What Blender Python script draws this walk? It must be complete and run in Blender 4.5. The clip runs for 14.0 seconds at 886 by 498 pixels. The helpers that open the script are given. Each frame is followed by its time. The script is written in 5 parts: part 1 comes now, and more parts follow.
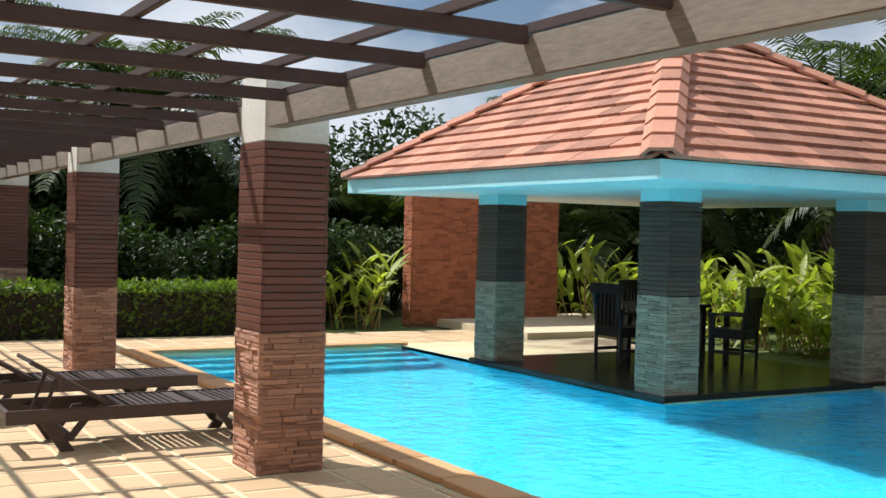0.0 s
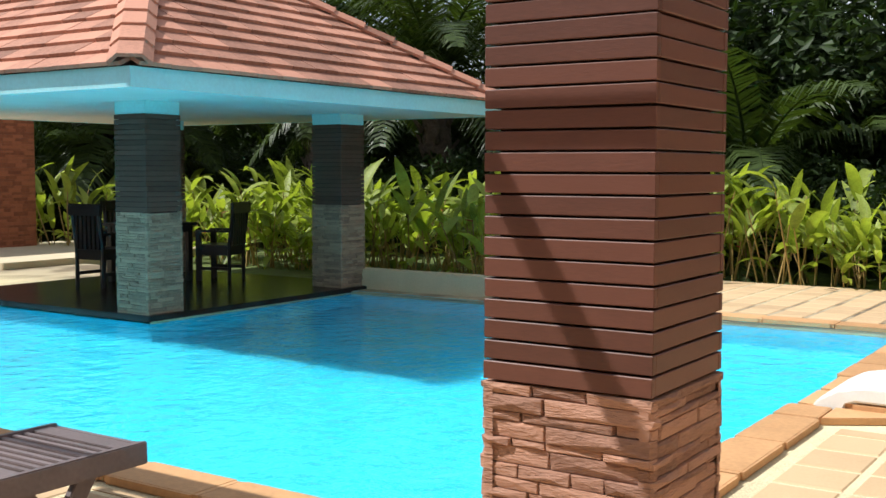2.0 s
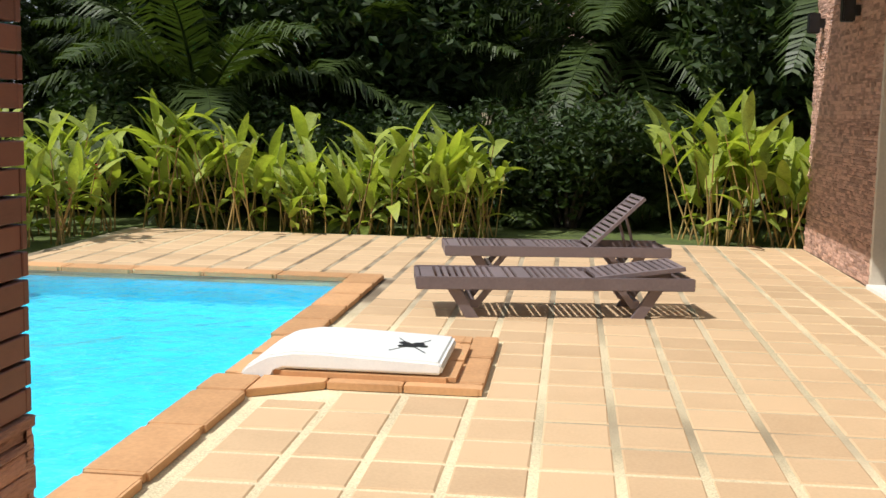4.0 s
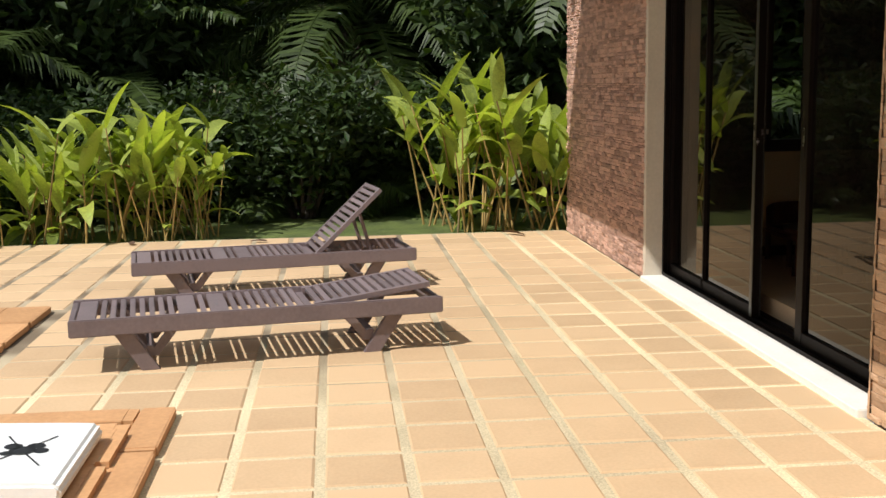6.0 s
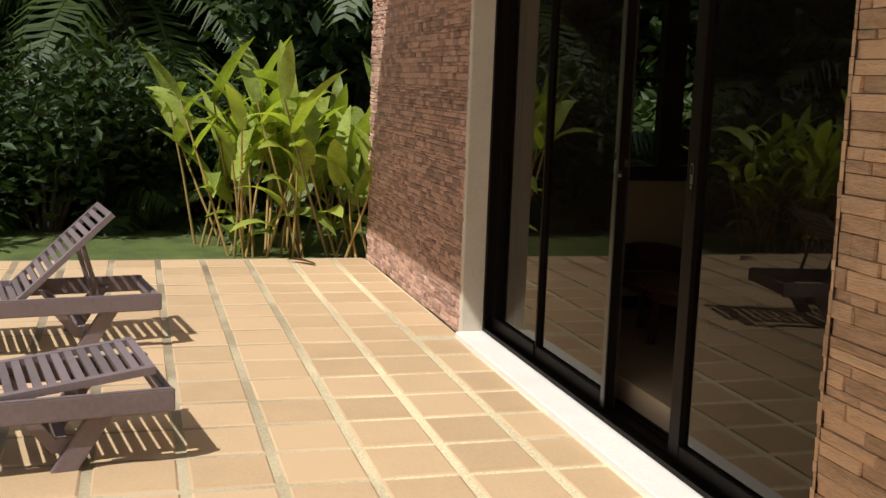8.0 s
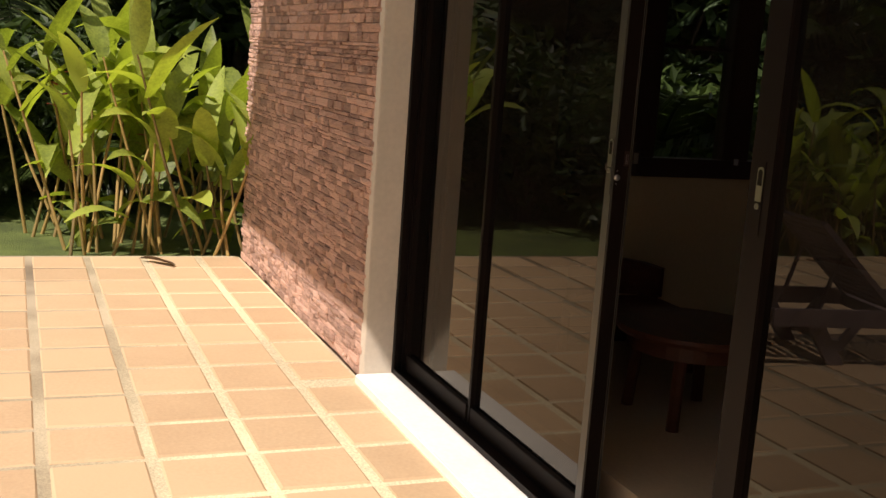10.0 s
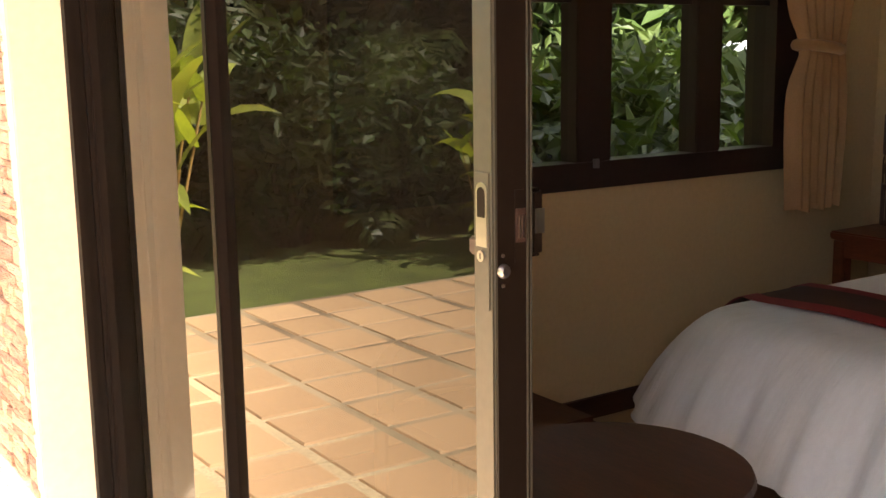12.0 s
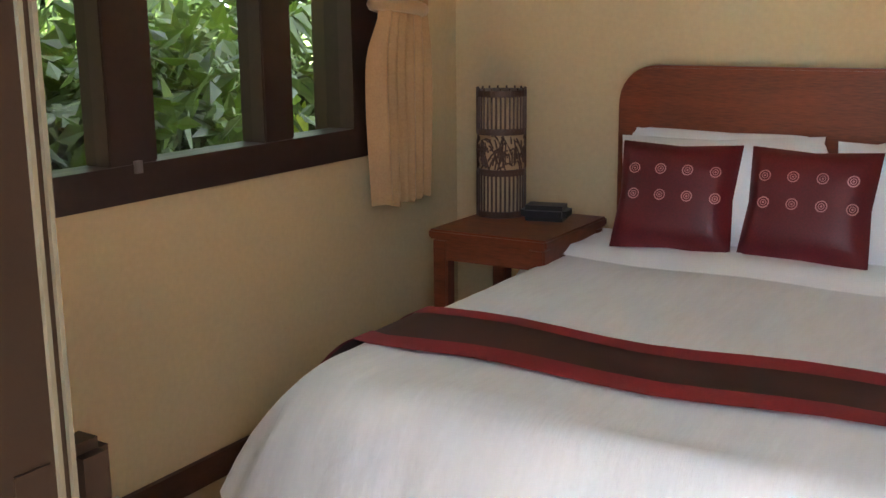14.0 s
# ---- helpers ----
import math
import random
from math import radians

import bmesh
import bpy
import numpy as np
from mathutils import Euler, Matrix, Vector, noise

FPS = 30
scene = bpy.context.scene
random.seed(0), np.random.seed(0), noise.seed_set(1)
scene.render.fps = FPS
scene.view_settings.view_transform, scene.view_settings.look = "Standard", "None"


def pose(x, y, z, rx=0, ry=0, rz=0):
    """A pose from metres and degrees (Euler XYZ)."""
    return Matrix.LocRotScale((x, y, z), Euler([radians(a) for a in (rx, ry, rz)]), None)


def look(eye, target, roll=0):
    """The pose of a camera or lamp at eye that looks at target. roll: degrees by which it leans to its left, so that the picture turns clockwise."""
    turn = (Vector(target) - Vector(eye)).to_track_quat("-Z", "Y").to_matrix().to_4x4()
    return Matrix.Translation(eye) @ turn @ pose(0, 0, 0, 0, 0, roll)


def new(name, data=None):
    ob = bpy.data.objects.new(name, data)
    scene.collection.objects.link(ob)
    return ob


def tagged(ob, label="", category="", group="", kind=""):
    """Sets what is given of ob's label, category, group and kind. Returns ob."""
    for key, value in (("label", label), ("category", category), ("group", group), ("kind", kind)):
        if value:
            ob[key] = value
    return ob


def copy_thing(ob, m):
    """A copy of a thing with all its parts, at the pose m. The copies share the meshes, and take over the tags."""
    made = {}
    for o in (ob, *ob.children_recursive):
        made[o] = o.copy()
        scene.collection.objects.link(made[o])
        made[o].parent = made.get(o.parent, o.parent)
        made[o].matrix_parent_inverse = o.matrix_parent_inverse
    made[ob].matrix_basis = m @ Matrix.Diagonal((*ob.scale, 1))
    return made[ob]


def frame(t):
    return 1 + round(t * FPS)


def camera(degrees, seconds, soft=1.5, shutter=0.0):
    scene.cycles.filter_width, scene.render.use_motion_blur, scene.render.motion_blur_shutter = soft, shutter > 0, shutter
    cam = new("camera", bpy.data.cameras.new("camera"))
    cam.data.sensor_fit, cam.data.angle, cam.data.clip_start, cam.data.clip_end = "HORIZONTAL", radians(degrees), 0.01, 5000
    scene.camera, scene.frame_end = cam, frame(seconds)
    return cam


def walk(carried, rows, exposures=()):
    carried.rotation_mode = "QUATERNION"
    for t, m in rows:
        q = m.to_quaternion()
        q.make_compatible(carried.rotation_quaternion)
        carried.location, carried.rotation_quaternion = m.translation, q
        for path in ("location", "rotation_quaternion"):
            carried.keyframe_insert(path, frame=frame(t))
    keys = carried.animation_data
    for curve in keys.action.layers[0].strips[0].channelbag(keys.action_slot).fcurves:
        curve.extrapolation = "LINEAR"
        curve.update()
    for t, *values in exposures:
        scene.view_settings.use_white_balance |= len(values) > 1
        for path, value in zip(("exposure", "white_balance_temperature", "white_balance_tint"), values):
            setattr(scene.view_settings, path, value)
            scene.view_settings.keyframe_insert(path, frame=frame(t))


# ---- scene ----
cam = camera(43.9, 14.0)
PATH = [
    (0, (-0.827, 0.937, 1.581), (0.191, 2.658, 1.556), 1.5),
    (0.5, (-0.761, 0.96, 1.565), (0.441, 2.558, 1.54), 0.9),
    (1, (-0.735, 1.021, 1.503), (0.672, 2.442, 1.456), 0.6),
    (1.5, (-0.636, 1.031, 1.455), (0.907, 2.297, 1.342), 0.3),
    (2, (-0.552, 0.979, 1.447), (1.108, 2.084, 1.303), 0.1),
    (2.5, (-0.441, 0.94, 1.445), (1.347, 1.813, 1.247), 1.8),
    (3, (-0.278, 0.966, 1.476), (1.617, 1.564, 1.256), 0.6),
    (3.5, (-0.034, 0.967, 1.49), (1.916, 1.339, 1.244), -0.6),
    (4, (0.306, 0.955, 1.502), (2.277, 1.182, 1.255), 1.1),
    (6.5, (2.798, 0.497, 1.547), (4.745, 0.172, 1.225), -0.7),
    (7, (3.289, 0.383, 1.559), (5.212, -0.062, 1.239), 0.2),
    (7.5, (3.761, 0.271, 1.546), (5.683, -0.196, 1.247), 0.0),
    (8, (4.198, 0.159, 1.548), (6.1, -0.379, 1.244), 2.1),
    (10.5, (6.354, -0.438, 1.437), (8.159, -1.227, 1.093), 2.5),
    (11, (6.816, -0.627, 1.394), (8.58, -1.518, 1.09), -0.1),
    (11.5, (7.284, -0.81, 1.33), (8.998, -1.799, 1.046), 1.2),
    (12, (7.653, -1.12, 1.422), (9.291, -2.215, 1.075), -0.9),
    (12.5, (7.938, -1.272, 1.427), (9.504, -2.472, 1.104), -0.5),
    (13, (8.181, -1.428, 1.417), (9.578, -2.817, 1.073), 0.8),
    (13.5, (8.358, -1.589, 1.409), (9.504, -3.177, 1.001), -0.1),
    (14, (8.419, -1.725, 1.418), (9.438, -3.393, 0.994), -0.6),
]
EXPOSURES = [(0, 0.25, 6000, 10), (1.0, 0.22, 5950, 9), (2.2, 0.18, 5950, 9), (4, 0.03, 6050, 12), (7.2, 0.05, 6050, 12), (8, -0.08, 6100, 12), (10.5, 0.43, 6650, 22), (11.0, 1.35, 6250, 14), (11.5, 1.8, 6300, 14), (12.0, 3.05, 6800, 19), (12.5, 3.7, 6800, 20), (13.0, 3.85, 6500, 19), (13.5, 4.1, 6000, 12), (14.0, 4.58, 5950, 11)]
walk(cam, [(t, look(eye, target, roll)) for t, eye, target, roll in PATH], EXPOSURES)

# ---- daylight ----
SUN = Vector((-0.40, 0.62, 1.0)).normalized()
sun = new("sun", bpy.data.lights.new("sun", "SUN"))
sun.data.energy, sun.data.angle, sun.data.color = 5.0, radians(0.6), (1.0, 0.94, 0.84)
sun.matrix_world = look(SUN * 60, (0, 0, 0))
world = bpy.data.worlds.new("sky")
scene.world = world
world.use_nodes = True
wn, wl = world.node_tree.nodes, world.node_tree.links
wn.clear()
w_out, w_bg, w_sky = wn.new("ShaderNodeOutputWorld"), wn.new("ShaderNodeBackground"), wn.new("ShaderNodeTexSky")
w_sky.sky_type, w_sky.sun_disc = "NISHITA", False
w_sky.sun_elevation, w_sky.sun_rotation = math.asin(SUN.z), math.atan2(SUN.x, SUN.y)
w_map, w_co, w_noise, w_ramp, w_mix = (wn.new("ShaderNodeMapping"), wn.new("ShaderNodeTexCoord"), wn.new("ShaderNodeTexNoise"),
                                       wn.new("ShaderNodeValToRGB"), wn.new("ShaderNodeMixRGB"))
w_map.inputs["Scale"].default_value = (1, 1, 2.2)
w_noise.inputs["Scale"].default_value, w_noise.inputs["Detail"].default_value = 2.6, 6
w_ramp.color_ramp.elements[0].position, w_ramp.color_ramp.elements[1].position = 0.37, 0.54
w_mix.inputs[2].default_value = (11.0, 11.2, 11.5, 1)
wl.new(w_co.outputs["Generated"], w_map.inputs[0]); wl.new(w_map.outputs[0], w_noise.inputs["Vector"])
wl.new(w_noise.outputs["Fac"], w_ramp.inputs[0]); wl.new(w_ramp.outputs[0], w_mix.inputs[0])
wl.new(w_sky.outputs[0], w_mix.inputs[1]); wl.new(w_mix.outputs[0], w_bg.inputs[0])
wl.new(w_bg.outputs[0], w_out.inputs[0])
w_bg.inputs[1].default_value = 0.06


# ---- materials ----
def material(name, base, rough=0.6, metal=0.0, vary=0.2, scale=6.0, grain=60.0, bump=0.15, spec=0.5, hue=(1, 1, 1), per="", stretch=(1, 1, 1), dist=0.004, sheen=0.0):
    """A surface with stains at one scale, grain at another, fine relief, and a shade of its own for each piece (per: object or island)."""
    m = bpy.data.materials.new(name)
    m.use_nodes = True
    n, l = m.node_tree.nodes, m.node_tree.links
    b = n["Principled BSDF"]
    b.inputs["Roughness"].default_value, b.inputs["Metallic"].default_value = rough, metal
    b.inputs["Specular IOR Level"].default_value = spec
    if sheen:
        b.inputs["Sheen Weight"].default_value = sheen
    co, mp = n.new("ShaderNodeTexCoord"), n.new("ShaderNodeMapping")
    mp.inputs["Scale"].default_value = stretch
    geo = n.new("ShaderNodeNewGeometry")
    l.new(geo.outputs["Position"], mp.inputs[0])
    big, fine = n.new("ShaderNodeTexNoise"), n.new("ShaderNodeTexNoise")
    big.inputs["Scale"].default_value, big.inputs["Detail"].default_value = scale, 5
    fine.inputs["Scale"].default_value, fine.inputs["Detail"].default_value = grain, 4
    l.new(mp.outputs[0], big.inputs["Vector"]); l.new(mp.outputs[0], fine.inputs["Vector"])
    add = n.new("ShaderNodeMath"); add.operation = "ADD"
    l.new(big.outputs["Fac"], add.inputs[0]); l.new(fine.outputs["Fac"], add.inputs[1])
    last = add.outputs[0]
    if per:
        rnd = n.new("ShaderNodeObjectInfo") if per == "object" else None
        src = rnd.outputs["Random"] if rnd else geo.outputs["Random Per Island"]
        mul = n.new("ShaderNodeMath"); mul.operation = "MULTIPLY_ADD"
        mul.inputs[1].default_value = 1.1
        l.new(src, mul.inputs[0]); l.new(last, mul.inputs[2])
        last = mul.outputs[0]
    rng = n.new("ShaderNodeMapRange")
    rng.inputs["From Min"].default_value, rng.inputs["From Max"].default_value = (0.7, 1.9) if per else (0.65, 1.35)
    l.new(last, rng.inputs[0])
    mix = n.new("ShaderNodeMixRGB")
    mix.inputs[1].default_value = (*[c * (1 - vary) for c in base], 1)
    mix.inputs[2].default_value = (*[min(0.95, c * (1 + vary) * h) for c, h in zip(base, hue)], 1)
    l.new(rng.outputs[0], mix.inputs[0]); l.new(mix.outputs[0], b.inputs["Base Color"])
    if bump:
        bp = n.new("ShaderNodeBump")
        bp.inputs["Strength"].default_value, bp.inputs["Distance"].default_value = bump, dist
        l.new(add.outputs[0], bp.inputs["Height"]); l.new(bp.outputs[0], b.inputs["Normal"])
    return m


def leaf_material(name, base, vary=0.35, through_light=0.35, rough=0.5, hue=(1.1, 1, 0.8)):
    m = material(name, base, rough=rough, vary=vary, scale=9, grain=50, bump=0.1, per="island", hue=hue, spec=0.3)
    n, l = m.node_tree.nodes, m.node_tree.links
    b, out = n["Principled BSDF"], n["Material Output"]
    tr, mx = n.new("ShaderNodeBsdfTranslucent"), n.new("ShaderNodeMixShader")
    src = b.inputs["Base Color"].links[0].from_socket
    gain = n.new("ShaderNodeMixRGB"); gain.blend_type = "MULTIPLY"; gain.inputs[0].default_value = 1
    gain.inputs[2].default_value = (1.5, 1.6, 0.5, 1)
    l.new(src, gain.inputs[1]); l.new(gain.outputs[0], tr.inputs["Color"])
    mx.inputs[0].default_value = through_light
    l.new(b.outputs[0], mx.inputs[1]); l.new(tr.outputs[0], mx.inputs[2]); l.new(mx.outputs[0], out.inputs[0])
    return m


def plain_glass(name, tint, rough=0.0, ior=1.45, wave=None):
    m = bpy.data.materials.new(name)
    m.use_nodes = True
    n, l = m.node_tree.nodes, m.node_tree.links
    b = n["Principled BSDF"]
    b.inputs["Base Color"].default_value = (*tint, 1)
    b.inputs["Transmission Weight"].default_value, b.inputs["Roughness"].default_value, b.inputs["IOR"].default_value = 1, rough, ior
    if wave:
        geo, a, c, s, bp = n.new("ShaderNodeNewGeometry"), n.new("ShaderNodeTexNoise"), n.new("ShaderNodeTexNoise"), n.new("ShaderNodeMath"), n.new("ShaderNodeBump")
        a.inputs["Scale"].default_value, c.inputs["Scale"].default_value = wave
        a.inputs["Detail"].default_value = c.inputs["Detail"].default_value = 3
        a.inputs["Distortion"].default_value = 0.6
        l.new(geo.outputs["Position"], a.inputs["Vector"]); l.new(geo.outputs["Position"], c.inputs["Vector"])
        l.new(a.outputs["Fac"], s.inputs[0]); l.new(c.outputs["Fac"], s.inputs[1])
        l.new(s.outputs[0], bp.inputs["Height"])
        bp.inputs["Strength"].default_value, bp.inputs["Distance"].default_value = 0.5, 0.036
        l.new(bp.outputs[0], b.inputs["Normal"])
    return m


def tinted_pane(name, see, mirror, slant, dust=0.0):
    """Reflective tinted door glass: part mirror, part clear brown film, a thin coat of dust; the gloss rises at a slant."""
    m = bpy.data.materials.new(name)
    m.use_nodes = True
    n, l = m.node_tree.nodes, m.node_tree.links
    n.remove(n["Principled BSDF"])
    tr, gl, mx, lw, rg = n.new("ShaderNodeBsdfTransparent"), n.new("ShaderNodeBsdfGlossy"), n.new("ShaderNodeMixShader"), n.new("ShaderNodeFresnel"), n.new("ShaderNodeMapRange")
    tr.inputs[0].default_value = (*see, 1)
    gl.inputs["Roughness"].default_value, gl.inputs["Color"].default_value = 0.004, (0.95, 0.9, 0.82, 1)
    lw.inputs["IOR"].default_value = 1.5
    rg.inputs["To Min"].default_value, rg.inputs["To Max"].default_value = mirror, slant
    l.new(lw.outputs[0], rg.inputs[0]); l.new(rg.outputs[0], mx.inputs[0])
    l.new(tr.outputs[0], mx.inputs[1]); l.new(gl.outputs[0], mx.inputs[2])
    film, dirt, geo, ns = n.new("ShaderNodeBsdfDiffuse"), n.new("ShaderNodeMixShader"), n.new("ShaderNodeNewGeometry"), n.new("ShaderNodeTexNoise")
    film.inputs[0].default_value = (0.55, 0.45, 0.34, 1)
    ns.inputs["Scale"].default_value, ns.inputs["Detail"].default_value = 2.2, 4
    amount = n.new("ShaderNodeMapRange")
    amount.inputs["From Min"].default_value, amount.inputs["From Max"].default_value = 0.3, 0.7
    amount.inputs["To Min"].default_value, amount.inputs["To Max"].default_value = dust * 0.6, dust * 1.4
    l.new(geo.outputs["Position"], ns.inputs["Vector"]); l.new(ns.outputs["Fac"], amount.inputs[0]); l.new(amount.outputs[0], dirt.inputs[0])
    l.new(mx.outputs[0], dirt.inputs[1]); l.new(film.outputs[0], dirt.inputs[2]); l.new(dirt.outputs[0], n["Material Output"].inputs[0])
    return m


M = {
    "slat": material("brown_slat", (0.115, 0.042, 0.027), 0.5, vary=0.22, scale=5, grain=40, stretch=(1, 1, 6), per="object", bump=0.1),
    "core": material("post_core", (0.035, 0.016, 0.012), 0.9, vary=0.2),
    "grey_slat": material("grey_slat", (0.095, 0.062, 0.048), 0.75, spec=0.15, vary=0.25, per="object", stretch=(1, 1, 6)),
    "white_cap": material("weathered_white_paint", (0.66, 0.65, 0.6), 0.7, vary=0.14, scale=3, grain=30),
    "beam": material("weathered_beam", (0.22, 0.185, 0.15), 0.85, vary=0.3, scale=2.5, grain=30, stretch=(3, 0.4, 3)),
    "rafter": material("dark_rafter", (0.05, 0.026, 0.021), 0.6, vary=0.3, scale=3, grain=30, stretch=(0.5, 3, 3)),
    "ledge": material("ledgestone", (0.43, 0.255, 0.185), 0.85, vary=0.5, scale=16, grain=60, bump=1.0, per="object", hue=(1.05, 1.1, 1.1), dist=0.012, stretch=(1, 1, 4)),
    "ledge_many": material("ledgestone_far", (0.43, 0.255, 0.185), 0.85, vary=0.5, scale=16, grain=60, bump=1.0, per="island", hue=(1.05, 1.1, 1.1), dist=0.012, stretch=(1, 1, 4)),
    "sandstone": material("tan_split_sandstone", (0.47, 0.29, 0.165), 0.85, vary=0.36, scale=9, grain=40, bump=0.8, per="object", hue=(1.05, 1.1, 1.15), dist=0.01, stretch=(1, 1, 5)),
    "sandstone_many": material("tan_split_sandstone_far", (0.47, 0.29, 0.165), 0.85, vary=0.36, scale=9, grain=40, bump=0.8, per="island", hue=(1.05, 1.1, 1.15), dist=0.01, stretch=(1, 1, 5)),
    "post_stone": material("red_brown_split_stone", (0.33, 0.165, 0.11), 0.85, vary=0.42, scale=10, grain=45, bump=0.9, per="object", hue=(1.05, 1.12, 1.12), dist=0.01, stretch=(1, 1, 5)),
    "mortar": material("dark_mortar", (0.22, 0.13, 0.09), 0.95, vary=0.3),
    "brick_many": material("red_split_stone", (0.3, 0.1, 0.05), 0.85, vary=0.35, scale=10, bump=0.4, per="island", hue=(1.1, 1.1, 1)),
    "green_stone": material("grey_green_stone", (0.27, 0.2, 0.145), 0.85, vary=0.4, scale=9, bump=0.4, per="island", hue=(1.05, 1.05, 1)),
    "roof": material("terracotta_tile", (0.34, 0.155, 0.1), 0.85, vary=0.5, scale=2.0, grain=30, bump=0.3, per="island", hue=(1.05, 1.08, 1.1)),
    "roof_one": material("terracotta_tile_near", (0.34, 0.155, 0.1), 0.85, vary=0.5, scale=2.0, grain=30, bump=0.3, per="object", hue=(1.05, 1.08, 1.1)),
    "far_roof": material("brown_far_tile", (0.17, 0.1, 0.08), 0.9, vary=0.3, scale=1.5, per="island"),
    "teal": material("turquoise_paint", (0.4, 0.73, 0.77), 0.55, vary=0.08, scale=2, grain=30, bump=0.05),
    "soffit": material("white_soffit", (0.72, 0.7, 0.66), 0.7, vary=0.06, scale=2),
    "paver": material("sandstone_paver", (0.53, 0.36, 0.2), 0.8, vary=0.13, scale=3, grain=60, bump=0.25, per="object", hue=(1, 1.03, 1.06)),
    "paver_many": material("sandstone_paver_far", (0.53, 0.36, 0.2), 0.8, vary=0.13, scale=3, grain=60, bump=0.25, per="island", hue=(1, 1.03, 1.06)),
    "grout": material("pebble_grout", (0.62, 0.51, 0.33), 0.95, vary=0.45, scale=0.7, grain=120, bump=0.6, hue=(1.1, 1.1, 1.05)),
    "pool_tile": material("pool_plaster", (0.05, 0.54, 0.73), 0.5, vary=0.16, scale=2.2, grain=9, bump=0.0),
    "coping": material("orange_coping", (0.5, 0.265, 0.11), 0.7, vary=0.22, scale=4, grain=40, bump=0.25, per="object", hue=(1.05, 1.1, 1.2)),
    "dark_floor": material("polished_dark_floor", (0.022, 0.02, 0.019), 0.24, vary=0.3, scale=3, bump=0.02, spec=0.3),
    "beige_wall": material("cream_render", (0.6, 0.5, 0.34), 0.85, vary=0.1, scale=3),
    "jamb": material("white_jamb_paint", (0.6, 0.53, 0.42), 0.65, vary=0.08, scale=3, grain=40, bump=0.08),
    "sill_paint": material("white_sill_paint", (0.8, 0.77, 0.7), 0.6, vary=0.08, scale=4, grain=50, bump=0.1),
    "bronze": material("bronze_aluminium", (0.007, 0.0042, 0.003), 0.5, metal=0.0, vary=0.15, bump=0.02, spec=0.1),
    "greige": material("worn_stile", (0.056, 0.053, 0.042), 0.34, metal=0.3, vary=0.15, bump=0.03, scale=3),
    "steel": material("polished_steel", (0.36, 0.345, 0.33), 0.28, metal=1.0, vary=0.08, bump=0.05),
    "lounger": material("weathered_teak", (0.15, 0.115, 0.115), 0.55, vary=0.3, scale=6, grain=50, bump=0.2, per="object", stretch=(1, 1, 1)),
    # teak with a darker base colour, for two loungers under the pergola
    "lounger_dark": material("dark_teak", (0.05, 0.033, 0.03), 0.5, vary=0.3, scale=6, grain=50, bump=0.2, per="object"),
    "table_wood": material("dark_red_wood", (0.075, 0.026, 0.012), 0.5, vary=0.35, scale=3, grain=40, stretch=(1, 8, 8), bump=0.06, spec=0.25),
    "navy": material("black_wood", (0.012, 0.012, 0.018), 0.35, vary=0.3),
    "grass": material("lawn", (0.085, 0.12, 0.03), 0.9, vary=0.5, scale=3, grain=90, bump=0.8, hue=(1.3, 1.2, 1), dist=0.03),
    # near-black brown that paints the shade inside the hedge
    "hedge_shade": material("hedge_shade", (0.03, 0.022, 0.014), 0.95, vary=0.5, scale=4, grain=40, bump=0.8, dist=0.03),
    "inner": material("cream_wall_paint", (0.55, 0.43, 0.255), 0.85, vary=0.06, scale=1.5, grain=60, bump=0.06),
    "ceiling": material("white_ceiling", (0.52, 0.5, 0.44), 0.9, vary=0.03),
    "room_floor": material("beige_floor_tile", (0.38, 0.28, 0.17), 0.35, vary=0.1, scale=2, bump=0.03),
    "red_wood": material("red_brown_wood", (0.145, 0.034, 0.013), 0.4, vary=0.4, scale=2.5, grain=30, stretch=(1, 9, 9), bump=0.08),
    "dark_wood": material("dark_skirting", (0.06, 0.022, 0.012), 0.55, vary=0.3, stretch=(6, 1, 6), bump=0.05),
    "window_frame": material("dark_window_frame", (0.028, 0.014, 0.011), 0.4, vary=0.25, bump=0.05),
    "linen": material("white_linen", (0.74, 0.77, 0.81), 0.85, vary=0.04, scale=4, grain=200, bump=0.12, sheen=0.2),
    "duvet": material("white_cotton_satin", (0.62, 0.655, 0.71), 0.8, vary=0.05, scale=5, grain=14, bump=0.2, sheen=0.2, stretch=(5, 0.8, 1.2), dist=0.012),
    "maroon": material("maroon_silk", (0.1, 0.004, 0.008), 0.5, vary=0.3, scale=5, grain=180, bump=0.12),
    "runner_dark": material("dark_brown_weave", (0.035, 0.01, 0.009), 0.7, vary=0.3, grain=200, bump=0.2),
    "runner_red": material("crimson_weave", (0.2, 0.007, 0.018), 0.65, vary=0.25, grain=200, bump=0.2),
    "ring": material("silver_pink_thread", (0.42, 0.18, 0.18), 0.5, vary=0.2, bump=0.0),
    "curtain": material("beige_curtain", (0.4, 0.25, 0.125), 0.9, vary=0.12, grain=160, bump=0.2, sheen=0.2),
    "rattan": material("dark_rattan", (0.06, 0.025, 0.014), 0.5, vary=0.35, grain=60, bump=0.2),
    "paper": material("lamp_paper", (0.4, 0.28, 0.17), 0.9, vary=0.1),
    "black": material("black_plastic", (0.012, 0.012, 0.013), 0.4, vary=0.2),
    "plastic": material("white_plastic", (0.82, 0.84, 0.82), 0.3, vary=0.04, bump=0.02),
    "water": plain_glass("pool_water", (0.86, 0.98, 1.0), 0.0, 1.33, (1.7, 6.5)),
    "pane": tinted_pane("brown_film_glass", (0.05, 0.04, 0.035), 0.0, 0.9, 0.008),
    "clear": tinted_pane("clear_window_glass", (0.82, 0.86, 0.82), 0.0, 1.0),
